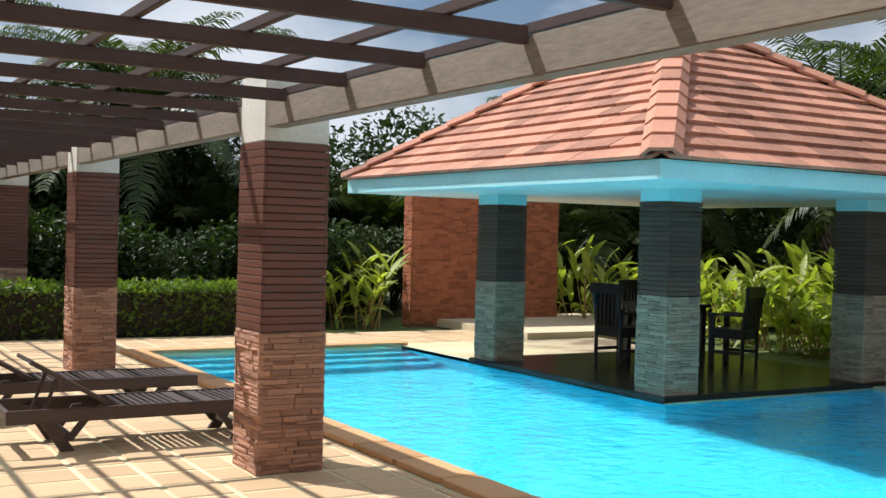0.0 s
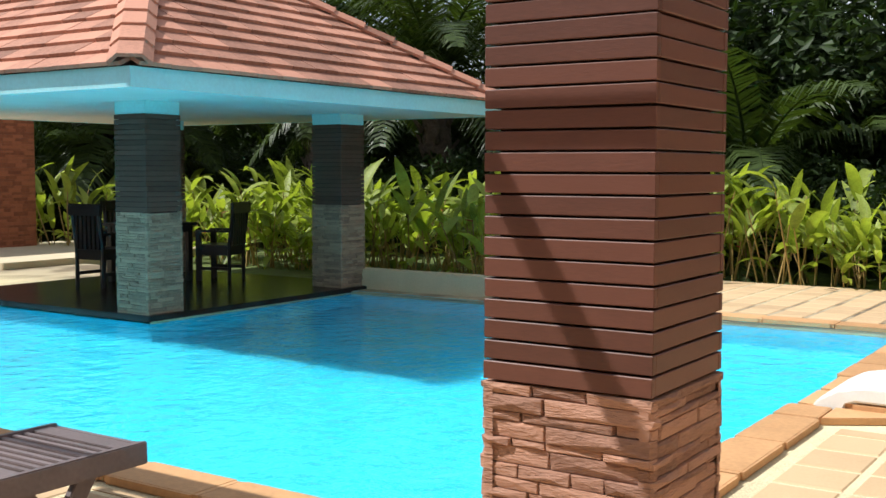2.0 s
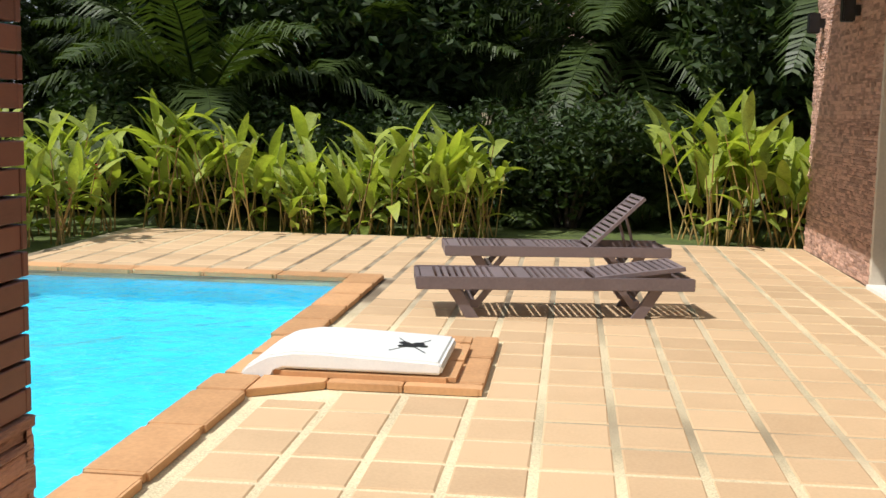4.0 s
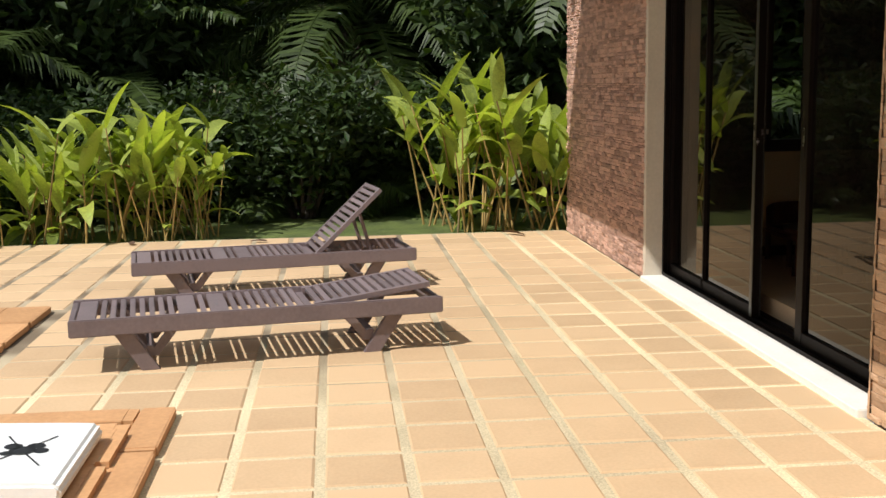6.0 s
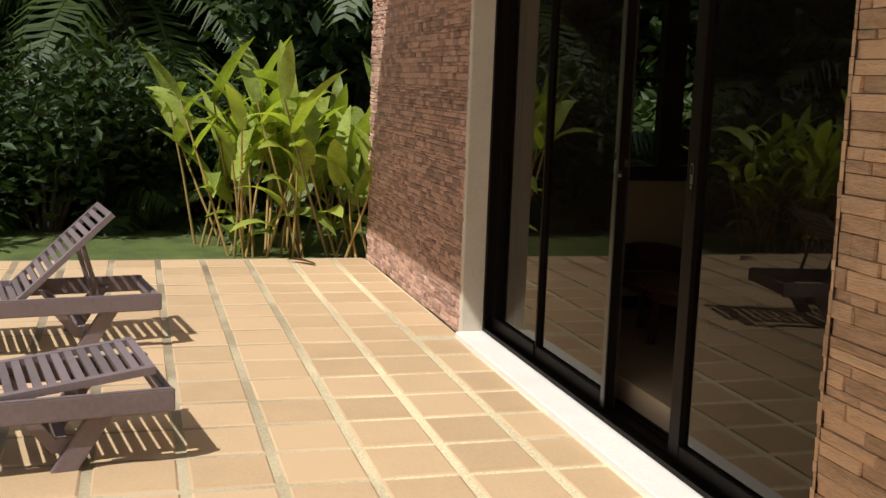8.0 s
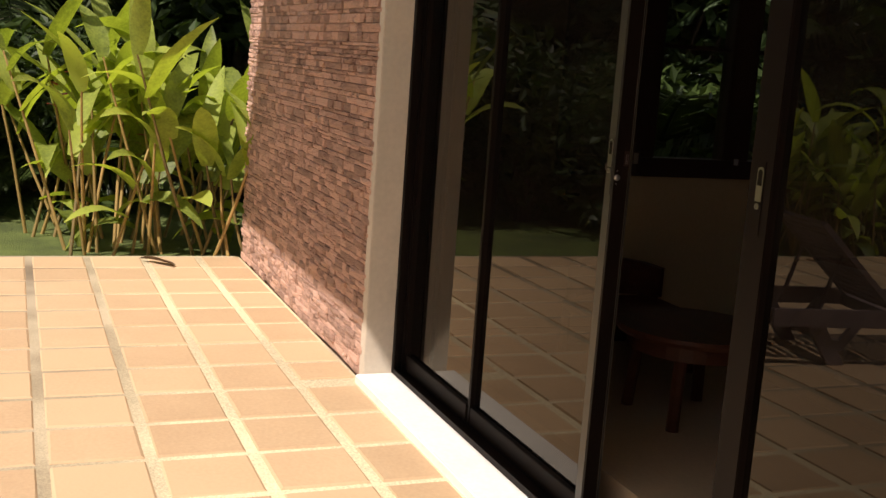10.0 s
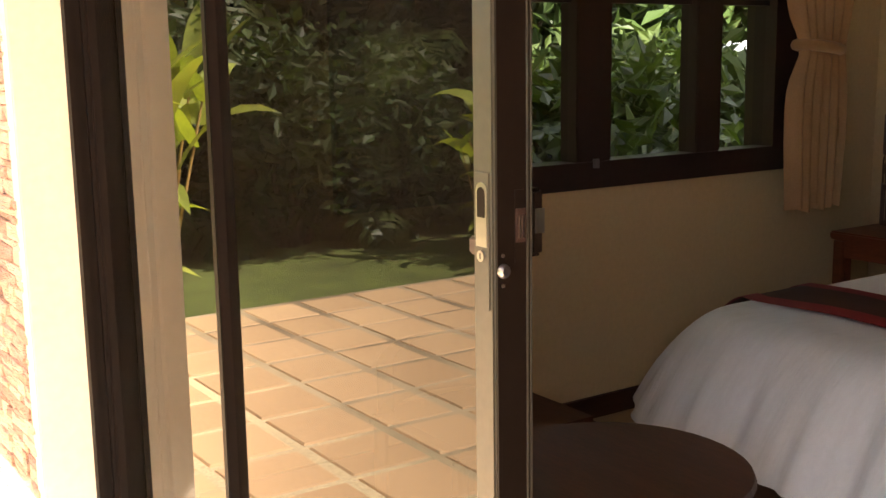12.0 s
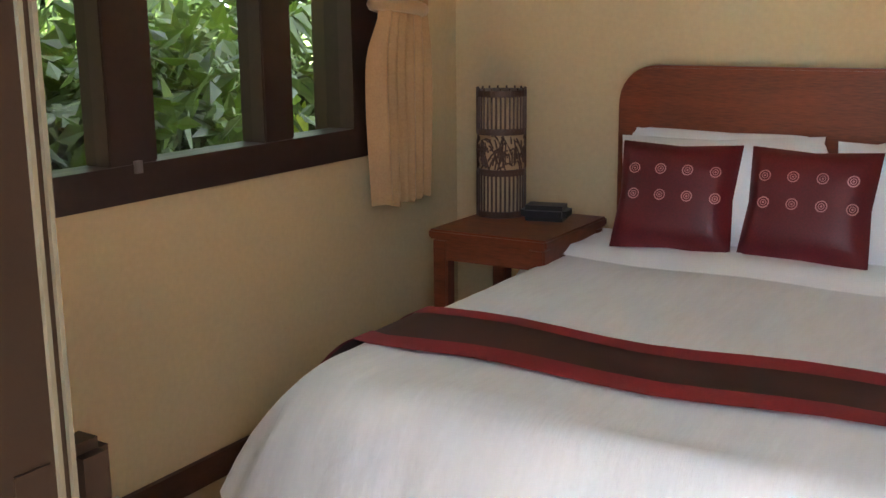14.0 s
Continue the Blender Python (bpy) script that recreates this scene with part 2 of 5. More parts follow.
    "heliconia": leaf_material("heliconia_leaf", (0.17, 0.25, 0.05), 0.6, 0.4, hue=(1.45, 1.15, 1.1)),
    "stem": material("green_stem", (0.19, 0.16, 0.06), 0.6, vary=0.5, scale=3, hue=(1.4, 1.1, 0.9), per="island"),
    "flower": material("red_flower", (0.35, 0.02, 0.01), 0.5, vary=0.3),
    "palm": leaf_material("palm_frond", (0.038, 0.062, 0.019), 0.5, 0.26, 0.42),
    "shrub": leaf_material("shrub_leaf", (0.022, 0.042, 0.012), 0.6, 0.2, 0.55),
    "hedge": leaf_material("hedge_leaf", (0.085, 0.14, 0.03), 0.55, 0.45),
    "dry_leaf": material("dry_leaf", (0.09, 0.05, 0.025), 0.8, vary=0.4, scale=20, grain=60, bump=0.3),
    "bark": material("palm_bark", (0.08, 0.06, 0.045), 0.95, vary=0.4, scale=5, grain=20, bump=1.0, dist=0.03),
}


# ---- mesh helpers ----
class Geo:
    """Gathers points and faces of one mesh."""

    def __init__(self):
        self.v, self.f = [], []

    def add(self, pts, faces):
        k = len(self.v)
        self.v.extend(tuple(p) for p in pts)
        self.f.extend(tuple(k + i for i in f) for f in faces)

    def box(self, x0, x1, y0, y1, z0, z1, m=None):
        p = [Vector((x, y, z)) for z in (z0, z1) for x, y in ((x0, y0), (x1, y0), (x1, y1), (x0, y1))]
        if m is not None:
            p = [m @ q for q in p]
        self.add(p, [(3, 2, 1, 0), (4, 5, 6, 7), (0, 1, 5, 4), (1, 2, 6, 5), (2, 3, 7, 6), (3, 0, 4, 7)])
        return self

    def tube(self, path, radii, sides=8, cap=True):
        k = len(self.v)
        path = [Vector(p) for p in path]
        for i, p in enumerate(path):
            d = (path[min(i + 1, len(path) - 1)] - path[max(i - 1, 0)]).normalized()
            a = d.cross(Vector((0, 0, 1)) if abs(d.z) < 0.9 else Vector((1, 0, 0))).normalized()
            b = d.cross(a)
            r = radii[i] if isinstance(radii, (list, tuple)) else radii
            self.v.extend(tuple(p + r * (math.cos(t) * a + math.sin(t) * b)) for t in (2 * math.pi * j / sides for j in range(sides)))
        for i in range(len(path) - 1):
            for j in range(sides):
                q = (j + 1) % sides
                self.f.append((k + i * sides + j, k + i * sides + q, k + (i + 1) * sides + q, k + (i + 1) * sides + j))
        if cap:
            self.f.append(tuple(k + j for j in reversed(range(sides))))
            self.f.append(tuple(k + (len(path) - 1) * sides + j for j in range(sides)))
        return self

    def grid(self, rows):
        """A sheet through rows of points."""
        k, n = len(self.v), len(rows[0])
        for r in rows:
            self.v.extend(tuple(p) for p in r)
        for i in range(len(rows) - 1):
            for j in range(n - 1):
                self.f.append((k + i * n + j, k + i * n + j + 1, k + (i + 1) * n + j + 1, k + (i + 1) * n + j))
        return self

    def mesh(self, name, mat, smooth=False):
        me = bpy.data.meshes.new(name)
        me.from_pydata(self.v, [], self.f)
        me.materials.append(mat)
        if smooth:
            me.polygons.foreach_set("use_smooth", [True] * len(me.polygons))
        me.update()
        return me


def bevelled(me, width, segments=2):
    bm = bmesh.new()
    bm.from_mesh(me)
    bmesh.ops.bevel(bm, geom=bm.edges[:], offset=width, segments=segments, affect="EDGES", clamp_overlap=True)
    bm.to_mesh(me)
    bm.free()
    return me


def part(name, geo, mat, parent=None, label="", smooth=False, bevel=0.0, m=None):
    me = geo if isinstance(geo, bpy.types.Mesh) else geo.mesh(name, mat, smooth)
    if bevel:
        bevelled(me, bevel)
    ob = new(name, me)
    if parent:
        ob.parent = parent
    if m is not None:
        ob.matrix_basis = m
    if label:
        tagged(ob, label)
    return ob


def thing(name, label, category, group="", kind="", at=None):
    ob = new(name)
    ob.empty_display_size = 0.1
    if at is not None:
        ob.matrix_basis = at
    return tagged(ob, label, category, group, kind)


def structure(name, geo, mat, label, category, smooth=False, bevel=0.0):
    return tagged(part(name, geo, mat, None, "", smooth, bevel), label, category, "", "structure")


def lump(rng, jitter, mat, name, flat=1.0):
    """A split stone, one unit in each way, its face out along +y, uneven."""
    g = Geo()
    c = [(-0.5, 0, -0.5), (0.5, 0, -0.5), (0.5, 0, 0.5), (-0.5, 0, 0.5)]
    e = 0.485
    fr = [(-e + rng.uniform(0, .03), 0.75 + rng.uniform(-jitter, jitter), -e), (e - rng.uniform(0, .03), 0.75 + rng.uniform(-jitter, jitter), -e),
          (e, 0.75 + rng.uniform(-jitter, jitter), e), (-e, 0.75 + rng.uniform(-jitter, jitter), e)]
    mid = [(rng.uniform(-.2, .2), 0.75 + 0.25 * flat + rng.uniform(-jitter, jitter) * .6, rng.uniform(-.25, .25))]
    sd = [(-0.5, 0.55, -0.5), (0.5, 0.55, -0.5), (0.5, 0.55, 0.5), (-0.5, 0.55, 0.5)]
    g.add(c + sd + fr + mid, [(0, 1, 5, 4), (1, 2, 6, 5), (2, 3, 7, 6), (3, 0, 4, 7), (4, 5, 9, 8), (5, 6, 10, 9), (6, 7, 11, 10), (7, 4, 8, 11),
                              (8, 9, 12), (9, 10, 12), (10, 11, 12), (11, 8, 12)])
    return g.mesh(name, mat)


def stones_on(origin, along, out, length, z0, z1, rng, course=0.045, piece=0.16, depth=0.03, spread=0.4):
    """Poses and sizes of split stones laid in uneven courses on a wall face."""
    along, out = Vector(along), Vector(out)
    laid, z = [], z0
    while z < z1 - 0.01:
        h = min(course * rng.uniform(0.55, 1.5), z1 - z)
        s = 0.0
        while s < length - 0.005:
            w = min(piece * rng.uniform(1 - spread, 1 + spread), length - s)
            if length - s - w < 0.04:
                w = length - s
            c = Vector(origin) + along * (s + w / 2) + Vector((0, 0, z + h / 2))
            rot = Matrix((along, out, Vector((0, 0, 1)))).transposed().to_4x4()
            laid.append(Matrix.Translation(c) @ rot @ Matrix.Diagonal((w - .0025, depth * rng.uniform(0.7, 1.15), h - .002, 1)))
            s += w
        z += h
    return laid


def lay_stones(parent, poses, kinds, rng, name="stone"):
    for m in poses:
        part(name, rng.choice(kinds), None, parent, m=m)


def joined_stones(name, poses, kinds, mat, rng, parent, label=""):
    g = Geo()
    for m in poses:
        me = rng.choice(kinds)
        g.add([m @ v.co for v in me.vertices], [tuple(p.vertices) for p in me.polygons])
    ob = part(name, g, mat, parent, label)
    return tagged(ob, kind="stuff")


RNG = random.Random(5)
STONE = [lump(RNG, 0.13, M["ledge"], "stone") for _ in range(10)]
PIER_STONE = [lump(RNG, 0.07, M["sandstone"], "stone", 0.5) for _ in range(10)]
POST_STONE = [lump(RNG, 0.11, M["post_stone"], "stone", 0.7) for _ in range(10)]

# joints: pale and sealed beside the house and the pool, open grey pebble further out
gn, gl_ = M["grout"].node_tree.nodes, M["grout"].node_tree.links
g_geo, g_sep = gn.new("ShaderNodeNewGeometry"), gn.new("ShaderNodeSeparateXYZ")
gl_.new(g_geo.outputs["Position"], g_sep.inputs[0])


def ramp_node(socket, a, b):
    r = gn.new("ShaderNodeMapRange")
    r.interpolation_type = "SMOOTHSTEP"
    r.inputs["From Min"].default_value, r.inputs["From Max"].default_value = a, b
    gl_.new(socket, r.inputs[0])
    return r.outputs[0]


def math_node(kind, a, b):
    q = gn.new("ShaderNodeMath")
    q.operation = kind
    gl_.new(a, q.inputs[0]); gl_.new(b, q.inputs[1])
    return q.outputs[0]


off_house = ramp_node(g_sep.outputs["Y"], -0.95, -0.6)
eastward = math_node("MAXIMUM", ramp_node(g_sep.outputs["X"], 7.4, 9.2), math_node("MULTIPLY", ramp_node(g_sep.outputs["X"], 4.6, 5.6), ramp_node(g_sep.outputs["Y"], 1.5, 0.7)))
g_noise, g_fine = gn.new("ShaderNodeTexNoise"), gn.new("ShaderNodeTexNoise")
g_noise.inputs["Scale"].default_value, g_fine.inputs["Scale"].default_value = 5.0, 38.0
patchy = ramp_node(g_noise.outputs["Fac"], 0.25, 0.6)
mask = math_node("MULTIPLY", math_node("MULTIPLY", off_house, eastward), patchy)
g_pebble = gn.new("ShaderNodeMixRGB")
g_pebble.inputs[1].default_value, g_pebble.inputs[2].default_value = (0.16, 0.12, 0.075, 1), (0.42, 0.345, 0.23, 1)
gl_.new(ramp_node(g_fine.outputs["Fac"], 0.4, 0.62), g_pebble.inputs[0])
g_base = gn["Principled BSDF"].inputs["Base Color"]
g_mix = gn.new("ShaderNodeMixRGB")
gl_.new(mask, g_mix.inputs[0]); gl_.new(g_base.links[0].from_socket, g_mix.inputs[1]); gl_.new(g_pebble.outputs[0], g_mix.inputs[2])
gl_.new(g_mix.outputs[0], g_base)

# ---- ground, terrace, pool ----
PX0, PX1, PX2 = 3.0, 6.64, 9.75      # pool: west edge, pavilion edge, east edge
PY0, PY1, PY2 = 2.86, 9.16, 14.65   # south edge, pavilion edge, north edge
WATER = -0.03
FLOOR_Z = -1.15

g = Geo()
B = 3000
for x0, x1, y0, y1 in ((-B, -12, -B, B), (-12, B, 16.7, B), (-12, B, -B, -9), (13.45, B, -9, 16.7), (6.4, 13.45, -9, -1.9), (10.4, 13.45, 6.4, 16.7)):
    g.add([(x0, y0, -0.05), (x1, y0, -0.05), (x1, y1, -0.05), (x0, y1, -0.05)], [(0, 1, 2, 3)])
structure("ground", g, M["grass"], "shaded green lawn around the terrace", "lawn")

# bed under the joints, with the pool left open
g = Geo()
for x0, x1, y0, y1 in ((-12, PX0 + .02, -1.75, 16.7), (PX0 + .02, 13.45, -1.75, PY0 - .02), (PX2 - .02, 13.45, PY0 - .02, 6.4), (PX2 - .02, 10.4, 6.4, 16.7), (PX0 + .02, PX1, PY2 - .02, 16.7), (PX1, PX2 - .02, PY1 - .02, 16.7), (-12, 6.4, -9, -1.75)):
    g.box(x0, x1, y0, y1, -0.12, -0.003)
terrace = structure("floor_terrace", g, M["grout"], "sandstone paver terrace with pebble joints in the sun", "terrace")

g = Geo()
ring = [(PX0, PY0), (PX2, PY0), (PX2, PY1), (PX1, PY1), (PX1, PY2), (PX0, PY2)]
for (ax, ay), (bx, by) in zip(ring, ring[1:] + ring[:1]):
    g.add([(ax, ay, 0.0), (bx, by, 0.0), (bx, by, FLOOR_Z), (ax, ay, FLOOR_Z)], [(0, 1, 2, 3)])
g.add([(x, y, FLOOR_Z) for x, y in ring], [(0, 1, 2, 3, 4, 5)])
structure("pool_basin", g, M["pool_tile"], "turquoise plastered swimming pool basin", "pool")
for k in range(3):
    a = Geo().box(PX0 + .01, PX1 - .01, PY2 - 0.35 * (k + 1), PY2 - 0.35 * k - 0.004, FLOOR_Z + 0.002, -0.3 - 0.25 * k)
    structure("pool_step", a, M["pool_tile"], "pale blue submerged pool step", "pool step", bevel=0.01)
g = Geo()
g.add([(x, y, WATER) for x, y in ring], [(0, 1, 2, 3, 4, 5)])
water = structure("water", g, M["water"], "clear turquoise pool water with small ripples", "water")
water.visible_shadow = False

# coping stones
CZ = 0.042


def coping_run(name_from, name_to, outward, width, rng, piece=0.62):
    a, b = Vector((*name_from, 0)), Vector((*name_to, 0))
    d = (b - a).normalized()
    o = Vector((*outward, 0))
    n = max(1, round((b - a).length / piece))
    step = (b - a).length / n
    for i in range(n):
        c = a + d * step * (i + 0.5) + o * (width / 2 - 0.02)
        rot = Matrix((d, o, Vector((0, 0, 1)))).transposed().to_4x4()
        m = Matrix.Translation((c.x, c.y, CZ / 2 + rng.uniform(-.003, .003))) @ rot @ Matrix.Diagonal((step * 0.988, width, CZ, 1))
        part("coping_stone", COPE, None, terrace, m=m)


COPE = bevelled(Geo().box(-.5, .5, -.5, .5, -.5, .5).mesh("coping_stone", M["coping"]), 0.05)
coping_run((PX0, PY0 - .26), (PX0, PY2 + .26), (-1, 0), 0.29, RNG)
coping_run((PX0, PY0), (5.76, PY0), (0, -1), 0.28, RNG)
coping_run((7.2, PY0), (PX2 + .26, PY0), (0, -1), 0.28, RNG)
coping_run((PX2, PY0), (PX2, 6.2), (1, 0), 0.28, RNG)
coping_run((PX0, PY2), (PX1 + .1, PY2), (0, 1), 0.28, RNG)
for x0, x1, y0, y1 in ((5.76, 6.1, 2.62, 2.88), (6.005, 6.11, 1.39, 1.81), (6.005, 6.11, 1.82, 2.23), (6.12, 6.76, 1.39, 1.55), (6.78, 7.4, 1.39, 1.55), (6.12, 6.62, 1.56, 2.84), (6.64, 7.18, 1.56, 2.84), (7.2, 7.4, 1.56, 2.56)):
    part("coping_stone", COPE, None, terrace, m=Matrix.Translation(((x0 + x1) / 2, (y0 + y1) / 2, CZ / 2)) @ Matrix.Diagonal((x1 - x0, y1 - y0, CZ, 1)))
wedge = Geo()
wedge.add([(x, y, z) for z in (0, CZ) for x, y in ((5.77, 2.61), (6.005, 2.24), (6.11, 2.24), (6.11, 2.61))], [(0, 1, 2, 3), (7, 6, 5, 4), (0, 4, 5, 1), (1, 5, 6, 2), (2, 6, 7, 3), (3, 7, 4, 0)])
part("coping_stone", wedge, M["coping"], terrace, bevel=0.005)
for x0, x1 in ((6.1, 6.54), (6.55, 7.0)):
    part("coping_stone", COPE, None, terrace, m=Matrix.Translation(((x0 + x1) / 2, 2.05, CZ + .014)) @ Matrix.Diagonal((x1 - x0, 1.02, 0.03, 1)))

# low wall beside the pool, behind which the planting stands
structure("low_wall", Geo().box(10.02, 10.22, 6.3, 9.3, -0.3, 0.24), M["beige_wall"], "low cream rendered wall at the pool's edge", "low wall", bevel=0.012)

# ---- pergola ----
slat_mesh = {}


def slat(width, h, mat):
    key = (round(width, 3), round(h, 3), mat)
    if key not in slat_mesh:
        slat_mesh[key] = bevelled(Geo().box(-width / 2, width / 2, 0, 0.02, -h / 2, h / 2).mesh("slat", M[mat]), 0.002, 1)
    return slat_mesh[key]


def clad_post(name, label, x0, x1, y0, y1, z_stone, z_slat, z_top, slat_mat, cap_mat, stones_many=None, group="", pitch=0.0515):
    """A square post: split stone below, horizontal slats above, a painted cap."""
    cx, cy = (x0 + x1) / 2, (y0 + y1) / 2
    wx, wy = x1 - x0, y1 - y0
    post = thing(name, label, "post", group, at=pose(cx, cy, 0))
    part("core", Geo().box(-wx / 2 + .03, wx / 2 - .03, -wy / 2 + .03, wy / 2 - .03, 0, z_slat), M["core"], post)
    part("cap", Geo().box(-wx / 2 + .004, wx / 2 - .004, -wy / 2 + .004, wy / 2 - .004, z_slat, z_top), M[cap_mat], post, "painted cap", bevel=0.006)
    n = round((z_slat - z_stone) / pitch)
    p = (z_slat - z_stone) / n
    sides = ((0, -1, wx, wy), (1, 0, wy, wx), (0, 1, wx, wy), (-1, 0, wy, wx))
    for k, (ox, oy, w, across) in enumerate(sides):
        turn = Matrix.Rotation(math.atan2(-ox, oy), 4, "Z")
        for i in range(n):
            wob = RNG.uniform(-.0025, .0025)
            part("slat", slat(w - (0.0 if k % 2 else 0.042), p - 0.006, slat_mat), None, post,
                 m=Matrix.Translation((ox * (across / 2 - .021 + wob), oy * (across / 2 - .021 + wob), z_stone + p * (i + .5))) @ turn @ Matrix.Rotation(RNG.uniform(-.003, .003), 4, "Y"))
    for ox, oy, w, across in sides:
        out, along = Vector((ox, oy, 0)), Vector((oy, -ox, 0))
        o = out * (across / 2 - .03) - along * (w / 2 + .004)
        laid = stones_on(o, along, out, w + .008, 0.0, z_stone - .003, RNG, 0.03, 0.2, 0.042, 0.6)
        if stones_many:
            joined_stones("stone_cladding", laid, POST_STONE, M[stones_many], RNG, post)
        else:
            lay_stones(post, laid, POST_STONE, RNG)
    return post


POST_X = (1.765, 2.225)
for y0, y1 in ((1.95, 2.40), (7.6, 8.05), (13.05, 13.5)):
    clad_post("pergola_post", "square pergola post, brown slats over split brown stone, white cap", *POST_X, y0, y1, 0.925, 2.16, 2.62, "slat", "white_cap", group="pergola posts")
clad_post("pergola_post", "square pergola post, brown slats over split brown stone, white cap", *POST_X, 18.4, 18.85, 0.925, 2.16, 2.62, "slat", "white_cap", "ledge_many", group="pergola posts")

pergola = thing("pergola_roof", "open pergola roof of weathered beams and dark brown rafters", "pergola")
for y0, y1 in ((-0.4, 1.95), (2.4, 7.6), (8.05, 13.05), (13.5, 18.4)):
    part("beam", Geo().box(1.78, 1.9, y0, y1, 2.245, 2.42), M["beam"], pergola, "pale weathered beam", bevel=0.006)
part("wall_plate", Geo().box(-3.1, -2.98, -0.4, 18.6, 2.3, 2.45), M["beam"], pergola, bevel=0.006)
y = 0.36
while y < 18.8:
    part("rafter", Geo().box(-3.2, 1.775, y, y + 0.05, 2.382, 2.455), M["rafter"], pergola, bevel=0.004)
    y += 0.865
x = -3.12
while x < 2.1:
    part("purlin", Geo().box(x, x + 0.035, -0.4, 18.7, 2.457, 2.505), M["rafter"], pergola, bevel=0.004)
    x += 0.5

# ---- pool pavilion ----
AX, AY, CW = 6.66, 9.2, 0.45
EX0, EX1, EY0, EY1 = 5.39, 11.25, 7.92, 14.0
COL = [(AX, AY), (AX, 12.3), (9.62, AY), (9.62, 12.3)]
structure("floor_pavilion", Geo().box(PX1 - .03, 10.35, PY1 - .03, 12.8, -0.025, 0.035), M["dark_floor"], "dark polished pavilion floor at the pool's corner", "floor", bevel=0.01)
for x, y in COL:
    clad_post("pavilion_column", "square column, dark slats over grey-green stone, turquoise head", x, x + CW, y, y + CW, 1.03, 1.98, 2.2, "grey_slat", "teal", "green_stone", "pavilion columns", 0.05)

pavilion = thing("pavilion_roof", "hipped terracotta tile roof with turquoise fascia", "roof")
t = 0.03
part("fascia", Geo().box(EX0 + .025, EX1 - .025, EY0 + .025, EY0 + .025 + t, 2.1, 2.27).box(EX0 + .025, EX1 - .025, EY1 - .025 - t, EY1 - .025, 2.1, 2.27)
     .box(EX0 + .025, EX0 + .025 + t, EY0 + .025 + t, EY1 - .025 - t, 2.1, 2.27).box(EX1 - .025 - t, EX1 - .025, EY0 + .025 + t, EY1 - .025 - t, 2.1, 2.27), M["teal"], pavilion, "turquoise painted fascia")
part("soffit", Geo().box(EX0 + .056, EX1 - .056, EY0 + .056, EY1 - .056, 2.106, 2.126), M["soffit"], pavilion, "white soffit")
CX, CY = (EX0 + EX1) / 2, (EY0 + EY1) / 2
APEX = 4.25
part("deck", Geo(), M["core"], pavilion).data.from_pydata(
    [(EX0 + .03, EY0 + .03, 2.24), (EX1 - .03, EY0 + .03, 2.24), (EX1 - .03, EY1 - .03, 2.24), (EX0 + .03, EY1 - .03, 2.24), (CX, CY, APEX - .04)], [], [(0, 1, 4), (1, 2, 4), (2, 3, 4), (3, 0, 4)])

COURSES = 15
tile_mesh = bevelled(Geo().box(-.5, .5, 0, 1, -.5, .5).mesh("roof_tile", M["roof_one"]), 0.02, 1)


def roof_slope(corner_a, corner_b, single):
    a, b, top = Vector((*corner_a, 2.27)), Vector((*corner_b, 2.27)), Vector((CX, CY, APEX))
    along = (b - a).normalized()
    foot = a + along * (top - a).dot(along)
    up = top - foot
    rise = up.length
    up.normalize()
    nrm = along.cross(up)
    rot = Matrix((along, up, nrm)).transposed().to_4x4() @ Matrix.Rotation(radians(-8.0), 4, "X")
    h = rise / COURSES
    left, right = (foot - a).length, (b - foot).length
    laid = []
    for i in range(COURSES):
        k = 1 - (i + 0.35) / COURSES
        s0, s1 = -left * k, right * k
        w = 0.34
        s = s0 - (0.17 if i % 2 else 0.0)
        while s < s1:
            e0, e1 = max(s, s0), min(s + w, s1)
            if e1 - e0 > 0.03:
                c = foot + along * (e0 + e1) / 2 + up * (h * i - 0.02) + nrm * (0.035 + RNG.uniform(-.003, .003))
                laid.append(Matrix.Translation(c) @ rot @ Matrix.Diagonal((e1 - e0 - .004, h * 1.12, 0.036, 1)))
            s += w
    if single:
        for m in laid:
            part("roof_tile", tile_mesh, None, pavilion, m=m)
    else:
        joined_stones("roof_tiles", laid, [tile_mesh], M["roof"], RNG, pavilion)


c4 = [(EX0, EY0), (EX1, EY0), (EX1, EY1), (EX0, EY1)]
roof_slope(c4[0], c4[1], True)
roof_slope(c4[3], c4[0], True)
roof_slope(c4[1], c4[2], False)
roof_slope(c4[2], c4[3], False)
for x, y in c4:
    a, b = Vector((x, y, 2.30)), Vector((CX, CY, APEX + .05))
    d = (b - a).normalized()
    side = d.cross(Vector((0, 0, 1))).normalized()
    upv = side.cross(d)
    n = 12
    for i in range(n):
        p0, p1 = a.lerp(b, i / n), a.lerp(b, (i + 1.06) / n)
        q = Geo()
        prof = [(-0.18, -0.05), (-0.1, 0.02), (0.1, 0.02), (0.18, -0.05)]
        top0 = [p0 + side * u + upv * (v + 0.045) for u, v in prof]
        top1 = [p1 + side * u + upv * (v + 0.02) for u, v in prof]
        bot0 = [p0 + side * u * .9 + upv * (v + 0.015) for u, v in prof]
        bot1 = [p1 + side * u * .9 + upv * (v - 0.01) for u, v in prof]
        q.add(top0 + top1 + bot0 + bot1, [(0, 1, 5, 4), (1, 2, 6, 5), (2, 3, 7, 6), (8, 12, 13, 9), (9, 13, 14, 10), (10, 14, 15, 11),
                                          (0, 8, 9, 1), (1, 9, 10, 2), (2, 10, 11, 3), (0, 4, 12, 8), (3, 11, 15, 7), (4, 5, 13, 12), (5, 6, 14, 13), (6, 7, 15, 14)])
        part("hip_tile", q, M["roof_one"], pavilion)

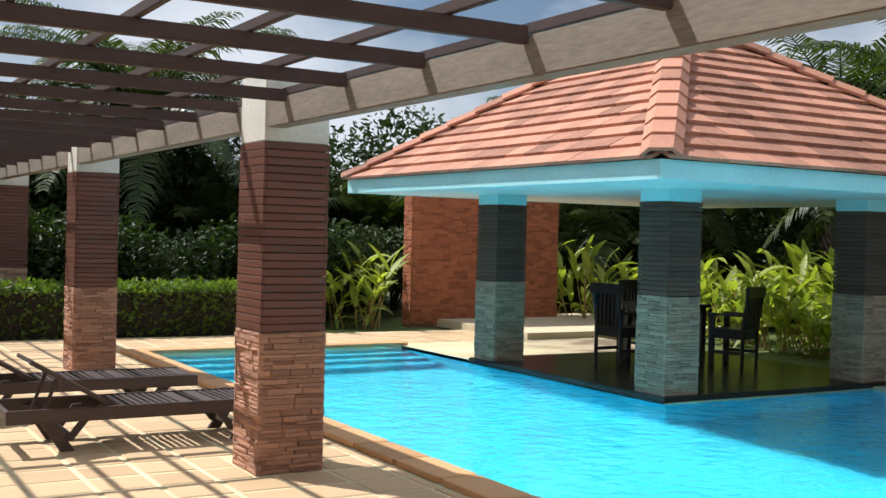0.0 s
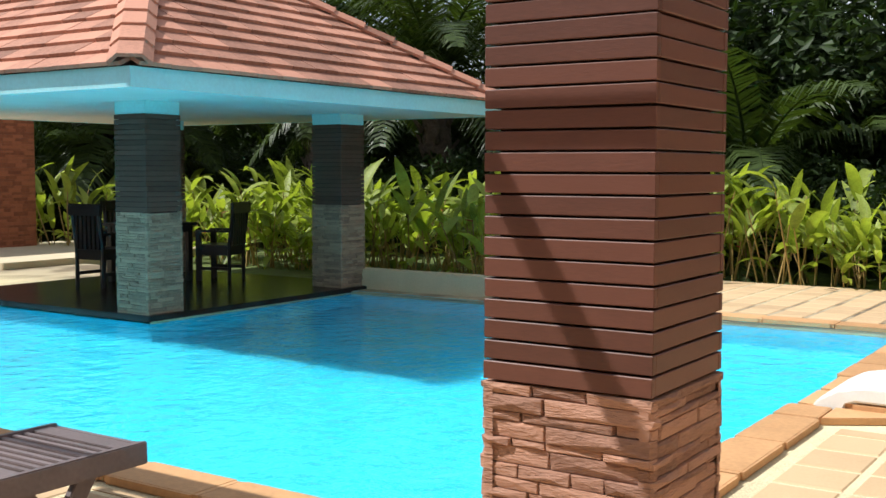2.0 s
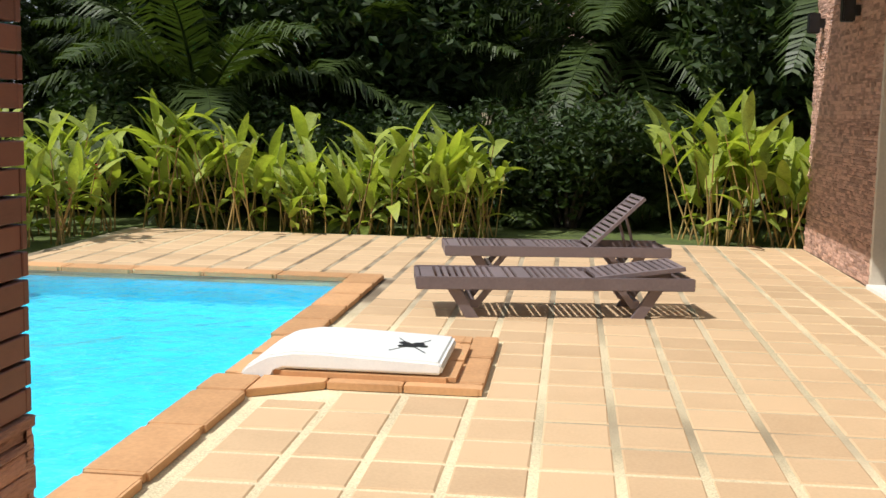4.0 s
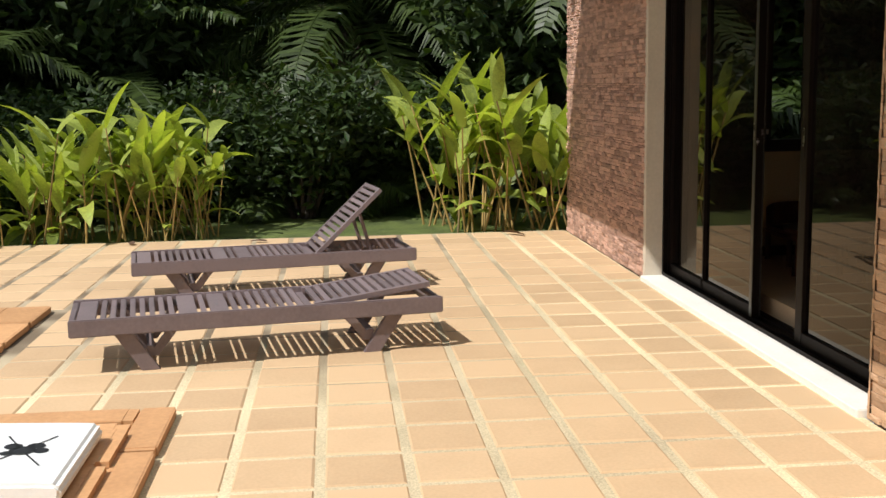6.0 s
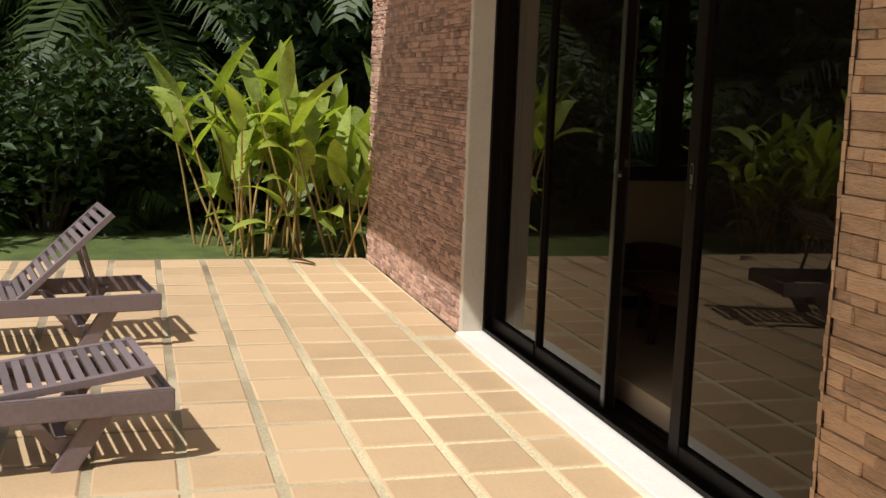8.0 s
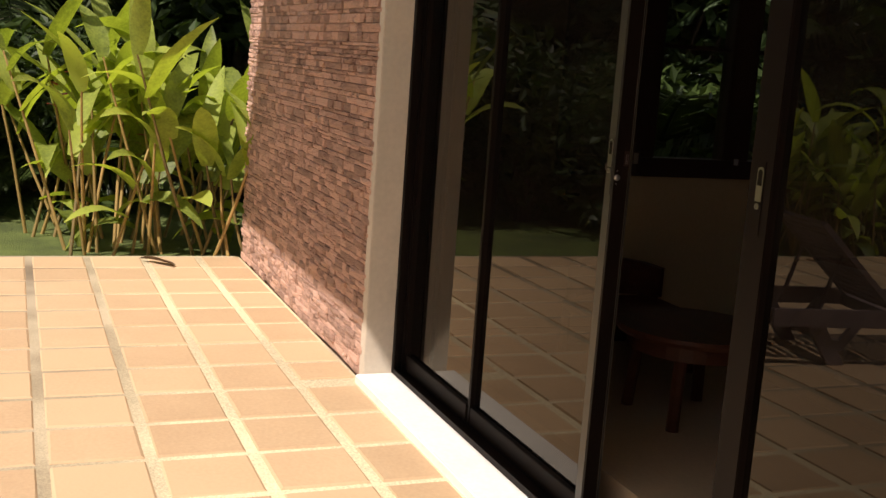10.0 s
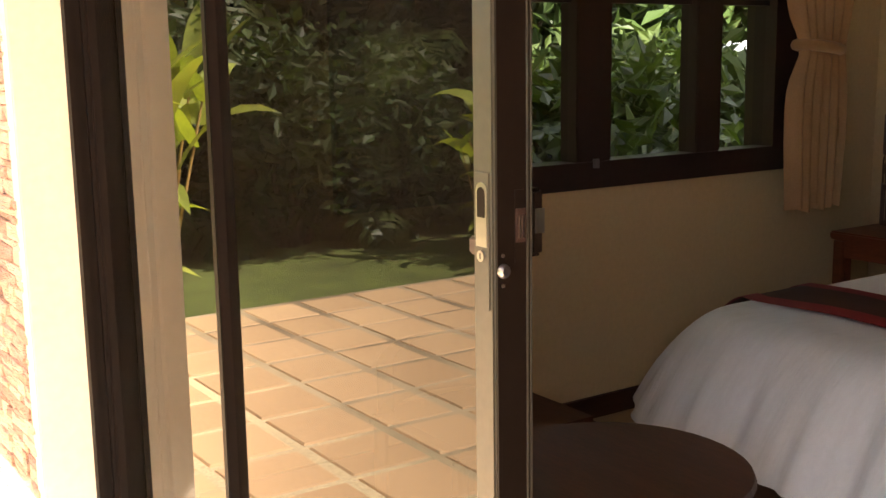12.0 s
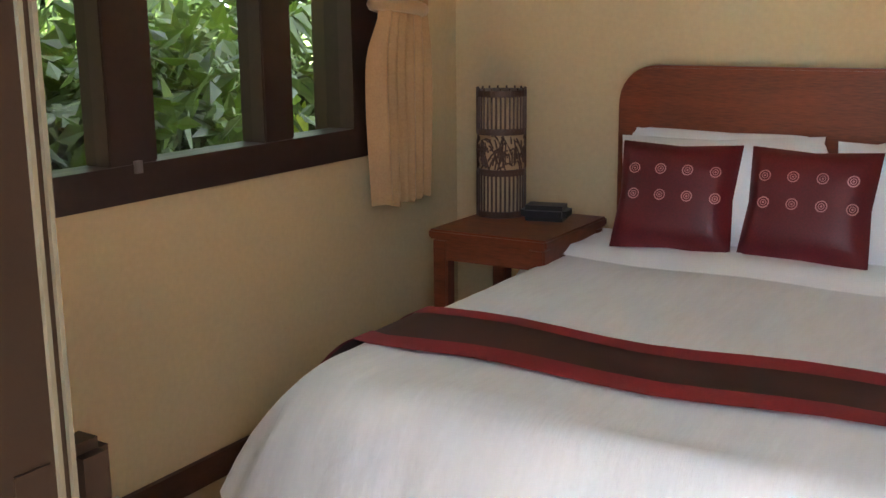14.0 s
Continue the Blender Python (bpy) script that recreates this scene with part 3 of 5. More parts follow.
# raised terrace and screen wall north of the pavilion
structure("floor_raised", Geo().box(9.0, 13.4, 14.9, 18.4, -0.04, 0.1), M["beige_wall"], "raised cream paved landing beyond the pavilion", "landing", bevel=0.01)
screen = structure("wall_screen", Geo().box(8.47, 11.6, 17.7, 18.0, -0.05, 3.1), M["mortar"], "tall red split-stone screen wall", "wall")
joined_stones("stone_cladding", stones_on((11.6, 17.7, 0), (-1, 0, 0), (0, -1, 0), 3.13, 0, 3.1, RNG, 0.05, 0.2, 0.025), STONE, M["brick_many"], RNG, screen)
joined_stones("stone_cladding", stones_on((8.47, 17.7, 0), (0, 1, 0), (-1, 0, 0), 0.3, 0, 3.1, RNG, 0.05, 0.15, 0.025), STONE, M["brick_many"], RNG, screen)

# ---- house ----
WY = -1.75          # face of the outside wall
RX0, RX1, RY0 = 6.0, 10.43, -5.12
RZ, CEIL = 0.17, 2.8
wing = structure("wall_wing", Geo().box(10.55, 13.37, -2.08, WY - .03, -0.05, 3.2), M["mortar"], "wing wall clad in split brown stone", "wall")
pier = structure("wall_pier", Geo().box(3.4, 6.865, -2.08, WY - .03, -0.05, 3.2), M["mortar"], "house pier clad in split brown stone", "wall")
structure("wall_lintel", Geo().box(6.865, 10.55, -2.08, WY - .03, 2.35, 3.2), M["jamb"], "painted lintel over the sliding doors", "wall")
structure("jamb_1", Geo().box(10.479, 10.549, -2.079, WY - .004, 0.0, 2.349), M["jamb"], "cream painted door jamb", "door jamb", bevel=0.004)
structure("threshold", Geo().box(6.9, 10.478, -2.08, WY + .035, -0.03, 0.035), M["sill_paint"], "white painted threshold in the sun", "threshold", bevel=0.005)
structure("ceiling_eave", Geo().box(4.4, 12.34, -6.0, 0.07, 3.2, 3.3), M["soffit"], "white eave over the doors", "eave")
structure("wall_east", Geo().box(RX1, RX1 + .2, RY0 - .2, -4.6, RZ - .1, CEIL).box(RX1, RX1 + .2, -2.6, -2.081, RZ - .1, CEIL)
          .box(RX1, RX1 + .2, -4.6, -2.6, RZ - .1, 0.975).box(RX1, RX1 + .2, -4.6, -2.6, 2.2, CEIL), M["inner"], "cream painted bedroom wall with the window", "wall")
structure("wall_south", Geo().box(RX0 - .2, RX1, RY0 - .2, RY0, RZ - .1, CEIL), M["inner"], "cream painted bedroom wall behind the bed", "wall")
structure("wall_west", Geo().box(RX0 - .2, RX0, RY0, -2.081, RZ - .1, CEIL), M["inner"], "cream painted bedroom wall", "wall")
structure("wall_north", Geo().box(RX0, 6.9, -2.14, -2.082, RZ, CEIL).box(6.9, RX1, -2.14, -2.082, 2.35, CEIL), M["inner"], "cream painted bedroom wall beside the doors", "wall")
structure("ceiling", Geo().box(RX0 - .2, RX1 + .2, RY0 - .2, -2.081, CEIL, CEIL + .1), M["ceiling"], "white bedroom ceiling", "ceiling")
structure("floor", Geo().box(RX0 - .2, RX1, RY0, -2.081, RZ - .2, RZ), M["room_floor"], "beige tiled bedroom floor", "floor")
structure("baseboard", Geo().box(RX1 - .018, RX1 - .002, RY0 + .02, -2.15, RZ, RZ + .075).box(RX0, RX1 - .02, RY0 + .002, RY0 + .018, RZ, RZ + .075), M["dark_wood"], "dark wooden skirting board", "skirting")
structure("wall_house", Geo().box(-3.4, -3.1, -6, 19, -.05, 3.2), M["beige_wall"], "cream rendered house wall behind the pergola", "wall")
structure("wall_back", Geo().box(-3.1, 3.4, -2.2, -2.0, -.05, 3.0), M["beige_wall"], "cream rendered house wall", "wall")

# cladding of the house walls: the stretch beside the doors stone by stone
def clad(wall, origin, along, out, length, z0, z1, near, course, piece, depth, kinds, far):
    laid = stones_on(origin, along, out, length, z0, z1, RNG, course, piece, depth, 0.62)
    first = [m for m in laid if near(m.translation)]
    RNG.shuffle(first)
    single = {id(m) for m in first[:300]}
    lay_stones(wall, [m for m in laid if id(m) in single], kinds, RNG)
    joined_stones("stone_cladding", [m for m in laid if id(m) not in single], kinds, M[far], RNG, wall)


clad(wing, (10.522, WY - .031, 0), (1, 0, 0), (0, 1, 0), 2.87, 0, 3.2, lambda c: c.x < 11.3 and c.z < 1.9, 0.03, 0.115, 0.034, STONE, "ledge_many")
joined_stones("stone_cladding", stones_on((13.365, WY - .03, 0), (0, -1, 0), (1, 0, 0), 0.25, 0, 3.2, RNG, 0.05, 0.13, 0.03), STONE, M["ledge_many"], RNG, wing)
clad(pier, (5.2, WY - .031, 0), (1, 0, 0), (0, 1, 0), 1.67, 0, 3.2, lambda c: c.x > 6.2 and c.z < 2.2, 0.043, 0.25, 0.03, PIER_STONE, "sandstone_many")
joined_stones("stone_cladding", stones_on((6.863, WY - .002, 0), (0, -1, 0), (1, 0, 0), 0.13, 0, 3.2, RNG, 0.05, 0.16, 0.03), PIER_STONE, M["sandstone_many"], RNG, pier)

# sliding doors
def leaf_door(name, x0, x1, y, stile, label, mat_right="bronze", rail=0.07, half=0.022):
    """One sliding leaf from x0 to x1 in the plane y: stiles, rails and pane."""
    door = thing(name, label, "sliding door", "sliding doors", "structure")
    part("stile", Geo().box(x1 - stile[1], x1, y - .022, y + .022, 0.06, 2.33), M["bronze"], door, bevel=0.003)
    part("stile", Geo().box(x0 + (.004 if mat_right != "bronze" else 0), x0 + stile[0], y - half, y + half, 0.06, 2.33), M[mat_right], door, "worn stile" if mat_right != "bronze" else "", bevel=0.003)
    part("rail", Geo().box(x0 + stile[0], x1 - stile[1], y - .02, y + .02, 0.06, 0.06 + rail), M["bronze"], door, bevel=0.003)
    part("rail", Geo().box(x0 + stile[0], x1 - stile[1], y - .02, y + .02, 2.25, 2.33), M["bronze"], door, bevel=0.003)
    xa, xb, za, zb = x0 + stile[0] - .005, x1 - stile[1] + .005, 0.06 + rail - .005, 2.255
    sheet = Geo()
    sheet.add([(xa, y, za), (xb, y, za), (xb, y, zb), (xa, y, zb)], [(3, 2, 1, 0)])
    pane = part("pane", sheet, M["pane"], door, "brown reflective glass")
    pane.visible_shadow = False
    return door


frame_1 = thing("door_frame", "dark bronze aluminium sliding door frame with floor track", "door frame", kind="structure")
post_geo = Geo().box(10.462, 10.478, -2.078, -1.886, 0.036, 2.349)
for y in (-1.886, -1.926, -1.974, -2.012, -2.06):
    post_geo.box(10.448, 10.463, y - .016, y, 0.036, 2.349)
part("side_post", post_geo, M["bronze"], frame_1)
part("head", Geo().box(6.9, 10.447, -2.078, -1.886, 2.33, 2.349), M["bronze"], frame_1)
track = Geo().box(6.9, 10.447, -2.078, -1.886, 0.036, 0.044)
for y in (-1.892, -1.957, -2.03, -2.07):
    track.box(6.9, 10.447, y - .006, y + .006, 0.044, 0.06)
part("track", track, M["bronze"], frame_1)
door_a = leaf_door("door_1", 9.69, 10.447, -1.957, (0.026, 0.012), "fixed bronze-framed leaf of reflective brown glass", half=0.014)
door_b = leaf_door("door_2", 8.752, 9.689, -1.962, (0.048, 0.004), "slid-open bronze-framed leaf with steel pull and lock", "greige", half=0.028)
door_c = leaf_door("door_4", 6.95, 8.112, -1.957, (0.05, 0.09), "bronze-framed leaf of reflective brown glass with steel pull")


def pull(door, x, y, z, plate_mat="greige"):
    """A recessed pull above its key cylinder at z: plate, bright cup with a dark patch painted for the recess's shade.
    """
    plate = part("handle_plate", Geo().box(x - .0155, x + .0155, y, y + .002, z - .07, z + .108), M[plate_mat], door, "worn bronze pull plate", bevel=0.0008)
    # the second shape is flat: its dark colour paints the shade of the recess
    for name, w, z0, z1, yy, mat, label in (("pull_cup", .0115, z + .012, z + .095, y + .003, "steel", "scratched steel pull cup"), ("hollow", .0082, z + .05, z + .089, y + .0035, "bronze", "dark flat patch for the shade inside the pull")):
        geo, n = Geo(), 8
        rim = [(x - w, z0), (x + w, z0)] + [(x + w * math.cos(math.pi * k / n), z1 - w + w * math.sin(math.pi * k / n)) for k in range(n + 1)]
        m = len(rim)
        geo.add([(px, y + .001, pz) for px, pz in rim] + [(px, yy, pz) for px, pz in rim], [tuple(range(2 * m - 1, m - 1, -1))] + [(m + k, m + (k + 1) % m, (k + 1) % m, k) for k in range(m)])
        part(name, geo, M[mat], plate, label)
    part("key_cylinder", Geo().tube([(x, y + .001, z), (x, y + .005, z)], 0.0075, 18), M["steel"], plate, "bright key cylinder")
    part("keyhole", Geo().box(x - .001, x + .001, y + .005, y + .0054, z - .004, z + .004), M["black"], plate)


EX, SF, SB = 8.752, -1.934, -1.99        # free edge of the open leaf: its plane, the stile's outer and inner faces
KEY = 1.168
part("edge_strip", Geo().box(EX - .0035, EX, SB, SF - .001, 0.06, 2.33), M["bronze"], door_b, "dark edge of the stile")
pull(door_b, EX + .026, SF, KEY)
pull(door_c, 8.066, -1.935, KEY, "bronze")
for yr in (SB + .002, SB + .008):
    part("edge_rib", Geo().box(EX - .0055, EX - .0035, yr - .0011, yr + .0011, 0.07, 2.32), M["greige"], door_b)
part("latch_plate", Geo().box(EX - .0045, EX - .0035, -1.978, -1.962, KEY - .008, KEY + .085), M["bronze"], door_b, "dark latch plate")
latch = part("latch", Geo().box(EX - .0075, EX - .0045, -1.978, -1.962, KEY + .018, KEY + .062), M["window_frame"], door_b, "worn latch keeper", bevel=0.001)
for yb in (-1.975, -1.969):
    part("bolt", Geo().box(EX - .0085, EX - .0075, yb, yb + .003, KEY + .024, KEY + .053), M["steel"], latch)
part("edge_knob", Geo().tube([(EX - .0035, -1.944, KEY - .017), (EX - .007, -1.944, KEY - .017), (EX - .009, -1.944, KEY - .017)], [.0095, .009, .005], 16), M["steel"], door_b, "worn round edge fitting")
for dz in (-.036, .003):
    part("edge_screw", Geo().tube([(EX - .0035, -1.943, KEY + dz), (EX - .005, -1.943, KEY + dz)], .0026, 8), M["steel"], door_b)
part("stop_block", Geo().box(EX + .05, EX + .068, SF - .028, SF - .006, KEY - .004, KEY + .02), M["window_frame"], door_b, "dark rubber stop", bevel=0.003)
lock = part("lock", Geo().box(EX - .001, EX + .02, -2.013, SB - .001, KEY - .005, KEY + .084), M["bronze"], door_b, "inner lock case", bevel=0.005)
part("lock_face", Geo().box(EX - .0035, EX - .001, -2.011, -1.997, KEY + .026, KEY + .058), M["steel"], lock, "bright lock lever")

# bedroom window
window_1 = thing("window_1", "dark brown framed bedroom window with clear panes", "window", kind="structure")
g = Geo().box(10.405, 10.5, -4.6, -2.6, 0.976, 1.066).box(10.405, 10.5, -4.6, -2.6, 2.12, 2.2).box(10.405, 10.5, -4.6, -4.46, 1.066, 2.12).box(10.405, 10.5, -2.7, -2.6, 1.066, 2.12)
part("window_frame", g, M["window_frame"], window_1)
part("outer_frame", Geo().box(10.5, 10.64, -4.6, -2.6, 0.976, 0.995).box(10.5, 10.64, -4.6, -4.57, 0.995, 2.2).box(10.5, 10.64, -2.67, -2.6, 0.995, 2.2), M["window_frame"], window_1)
for y0, y1 in ((-4.178, -4.052), (-3.649, -3.497), (-3.11, -2.965)):
    part("mullion", Geo().box(10.408, 10.495, y0, y1, 1.066, 2.12), M["window_frame"], window_1, bevel=0.004)
for y0, y1 in ((-4.46, -4.178), (-4.052, -3.649), (-3.497, -3.11), (-2.965, -2.7)):
    part("transom", Geo().box(10.44, 10.475, y0, y1, 1.585, 1.603), M["window_frame"], window_1)
    sheet = Geo()
    sheet.add([(10.456, y0, 1.066), (10.456, y1, 1.066), (10.456, y1, 2.12), (10.456, y0, 2.12)], [(3, 2, 1, 0)])
    q = part("pane", sheet, M["clear"], window_1)
    q.visible_shadow = False
part("latch", Geo().box(10.395, 10.407, -3.585, -3.565, 1.045, 1.075), M["steel"], window_1)

# small fixtures on the outside walls
for lx in (13.0, 11.48):
    wl_1 = thing("wall_lamp", "dark metal box lamp on the stone wall", "wall lamp", "outside wall lamps")
    part("body", Geo().box(lx - .06, lx + .06, -1.70, -1.58, 2.44, 2.66), M["black"], wl_1, bevel=0.01)
    part("bracket", Geo().box(lx - .03, lx + .03, -1.76, -1.7, 2.5, 2.6), M["black"], wl_1)
switch = thing("switch_plate", "small white switch plate on the stone pier", "switch")
part("plate", Geo().box(6.415, 6.505, -1.745, -1.728, 1.335, 1.42), M["plastic"], switch, bevel=0.004)
part("rocker", Geo().box(6.445, 6.475, -1.729, -1.724, 1.355, 1.4), M["plastic"], switch, bevel=0.001)

# pavers
PITCH_Y, PITCH_X, JY, JX = 0.361, 0.372, 0.043, 0.034
paver_kinds = []
for k in range(6):
    g = Geo()
    e = [RNG.uniform(0.0, 0.025) for _ in range(8)]
    b = [(-.5, -.5), (.5, -.5), (.5, .5), (-.5, .5)]
    top = [(-.485 + e[0], -.485 + e[1]), (.485 - e[2], -.485 + e[3]), (.485 - e[4], .485 - e[5]), (-.485 + e[6], .485 - e[7])]
    g.add([(x, y, -.5) for x, y in b] + [(x, y, .3) for x, y in b] + [(x, y, .5) for x, y in top],
          [(0, 1, 5, 4), (1, 2, 6, 5), (2, 3, 7, 6), (3, 0, 4, 7), (4, 5, 9, 8), (5, 6, 10, 9), (6, 7, 11, 10), (7, 4, 8, 11), (8, 9, 10, 11)])
    paver_kinds.append(g.mesh("paver", M["paver"]))


KEEP_OUT = [(PX0 - .3, PX2 + .27, PY0 - .275, 9.0), (PX0 - .3, 10.4, 8.9, PY2 + .28), (6.0, 7.42, 1.375, 3.0), (5.76, 6.32, 2.3, 3.0), (6.88, 10.53, -2.1, -1.715), (-5, 6.88, -2.3, -1.74), (10.53, 14, -2.3, -1.745), (8.98, 14, 14.88, 19), (10.0, 14, 6.28, 19)]
KEEP_OUT += [(POST_X[0] - .01, POST_X[1] + .01, a - .01, b + .01) for a, b in ((1.95, 2.4), (7.6, 8.05), (13.05, 13.5))]


def trimmed(x0, x1, y0, y1):
    """What is left of a paver beside the pool, the posts and the walls."""
    for a, b, c, d in KEEP_OUT:
        if x1 <= a or x0 >= b or y1 <= c or y0 >= d:
            continue
        left = [(x0, a - .01, y0, y1), (b + .01, x1, y0, y1), (x0, x1, y0, c - .01), (x0, x1, d + .01, y1)]
        x0, x1, y0, y1 = max(left, key=lambda q: max(0, q[1] - q[0]) * max(0, q[3] - q[2]))
        if x1 - x0 < .04 or y1 - y0 < .04:
            return None
    return x0, x1, y0, y1


near_list, far_list = [], []
y = -1.457 - PITCH_Y + JY / 2
while y < 16.6:
    x = 10.06 + JX / 2 - 42 * PITCH_X
    while x < 13.3:
        x0, x1, y0, y1 = x, x + PITCH_X - JX, y, y + PITCH_Y - JY
        kept = trimmed(x0, x1, y0, y1)
        if kept:
            x0, x1, y0, y1 = kept
            m = Matrix.Translation(((x0 + x1) / 2, (y0 + y1) / 2, -0.012 + RNG.uniform(-.0015, .0015))) @ Matrix.Rotation(RNG.uniform(-.004, .004), 4, "Z") @ Matrix.Diagonal((x1 - x0, y1 - y0, 0.03, 1))
            (near_list if 6.8 < x0 < 11.2 and y0 < 0.75 else far_list).append(m)
        x += PITCH_X
    y += PITCH_Y
far_list += near_list[300:]
for m in near_list[:300]:
    part("paver", RNG.choice(paver_kinds), None, terrace, m=m)
joined_stones("pavers", far_list, paver_kinds, M["paver_many"], RNG, terrace)

# ---- loose things outside ----
def lounger(at, angle, label, timber="lounger"):
    """A slatted teak lounger: x across 0.62, y from the head (0) to the foot (2.07)."""
    W, L, T, H = 0.62, 2.07, 0.31, 0.095
    hinge = 0.74
    lo = thing("sun_lounger", label, "sun lounger", "sun loungers", at=at)
    wood = M[timber]
    for x in (0, W - .035):
        part("side_rail", Geo().box(x, x + .035, 0, L, T - H, T), wood, lo, bevel=0.006)
    for y in (0, L - .12):
        part("end_rail", Geo().box(.035, W - .035, y + (0 if y == 0 else .085), y + (.035 if y == 0 else .12), T - H + .01, T - .01), wood, lo, bevel=0.005)
    part("cross_rail", Geo().box(.035, W - .035, hinge, hinge + .04, T - H, T - .03), wood, lo)
    y, n = hinge + .06, 0
    while y < L - .12:
        wide = 0.1 if n in (8, 10, 19) else 0.03
        part("slat", Geo().box(.038, W - .038, y, y + wide, T - .026, T - .006), wood, lo, bevel=0.003)
        y += wide + .022
        n += 1
    back = part("backrest", Geo().box(.045, .085, -.68, 0, 0, .03), wood, lo, m=Matrix.Translation((0, hinge, T - .03)) @ Matrix.Rotation(radians(-angle), 4, "X"))
    part("back_rail", Geo().box(W - .085, W - .045, -.68, 0, 0, .03), wood, back)
    for k in range(13):
        part("slat", Geo().box(.085, W - .085, -.68 + .0525 * k, -.648 + .0525 * k, 0.008, .028), wood, back)
    if angle > 15:
        rise, run = math.sin(radians(angle)) * .45, math.cos(radians(angle)) * .45
        for x in (.1, W - .13):
            part("prop", Geo().tube([(x + .015, hinge - run, T - .03 + rise), (x + .015, hinge - run - .1, T - H + .02)], 0.014, 6), wood, lo)
    for yl, s in ((0.42, 1), (L - .42, -1)):
        for x in (.036, W - .072):
            foot = yl
            top = yl - s * 0.17
            leg = Geo()
            w = 0.05
            leg.add([(x, foot - w, 0), (x + .036, foot - w, 0), (x + .036, foot + w, 0), (x, foot + w, 0), (x, top - w, T - .05), (x + .036, top - w, T - .05), (x + .036, top + w, T - .05), (x, top + w, T - .05)],
                    [(3, 2, 1, 0), (4, 5, 6, 7), (0, 1, 5, 4), (1, 2, 6, 5), (2, 3, 7, 6), (3, 0, 4, 7)])
            part("leg", leg, wood, lo, bevel=0.004)
            br = Geo()
            b0, b1, w = foot + s * .01, foot + s * .16, 0.03
            x += 0.037 if x < .2 else -0.037
            br.add([(x, b0 - w, .07), (x + .03, b0 - w, .07), (x + .03, b0 + w, .07), (x, b0 + w, .07), (x, b1 - w, T - .05), (x + .03, b1 - w, T - .05), (x + .03, b1 + w, T - .05), (x, b1 + w, T - .05)],
                   [(3, 2, 1, 0), (4, 5, 6, 7), (0, 1, 5, 4), (1, 2, 6, 5), (2, 3, 7, 6), (3, 0, 4, 7)])
            part("leg_brace", br, wood, lo)
        part("stretcher", Geo().box(.072, W - .072, yl - .02, yl + .02, .09, .13), wood, lo)
    return lo


lounger(pose(8.51, 0.012, 0, 0, 0, 9.8), 7, "weathered grey-brown slatted lounger, back nearly flat, on the terrace")
lounger(pose(10.426, 0.02, 0, 0, 0, 9.8), 43, "weathered grey-brown slatted lounger, back raised, on the terrace")
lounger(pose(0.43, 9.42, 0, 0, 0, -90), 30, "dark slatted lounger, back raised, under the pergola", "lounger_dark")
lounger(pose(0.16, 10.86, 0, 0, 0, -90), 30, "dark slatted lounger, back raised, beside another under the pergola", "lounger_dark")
lounger(pose(0.47, 5.14, 0, 0, 0, -90), 8, "dark slatted lounger beside the pool coping")

# pool filter unit hung over the edge
unit = thing("pool_filter", "white plastic pool filter unit hung over the pool edge", "pool filter")
prof = [(1.62, .08), (1.612, .13), (1.63, .15), (1.7, .156), (2.3, .18), (2.45, .178), (2.6, .15), (2.72, .08), (2.78, -.02), (2.78, -.16), (2.58, -.16), (2.575, .0), (2.55, .06), (2.5, .08)]
g = Geo()
n = len(prof)
g.add([(6.11, y, z) for y, z in prof] + [(6.84, y, z) for y, z in prof], [tuple(range(n)), tuple(reversed(range(n, 2 * n)))] + [(i, n + i, n + (i + 1) % n, (i + 1) % n) for i in range(n)])
body = part("body", g, M["plastic"], unit, bevel=0.018)
part("fitting", Geo().tube([(6.11, 2.68, .0), (6.092, 2.68, .0)], .03, 16), M["plastic"], body)
part("fitting_screw", Geo().tube([(6.094, 2.68, .0), (6.086, 2.68, .0)], .013, 12), M["steel"], body)
mark = Geo()
for dx, dy, r in ((0, 0, .05), (.05, .045, .035), (.055, -.04, .035), (-.03, .05, .025), (.0, -.07, .03)):
    k = len(mark.v)
    mark.add([(6.47 + dx + r * math.cos(a), 1.84 + dy + r * math.sin(a), 0.2235 + .05 * dy) for a in (math.tau * i / 14 for i in range(14))], [tuple(range(14))])
for a in (0.5, 2.6, 3.7, 5.8):
    d = Vector((math.cos(a), math.sin(a), 0)); s = Vector((-d.y, d.x, 0)) * .004
    c = Vector((6.47, 1.84, .2245))
    mark.add([c + d * .05 - s, c + d * .2 - s, c + d * .2 + s, c + d * .05 + s], [(0, 1, 2, 3)])
for i, v in enumerate(mark.v):
    mark.v[i] = (v[0], v[1], 0.1645 + (v[1] - 1.84) * 0.04)
part("emblem", mark, M["black"], body, "plain dark emblem")

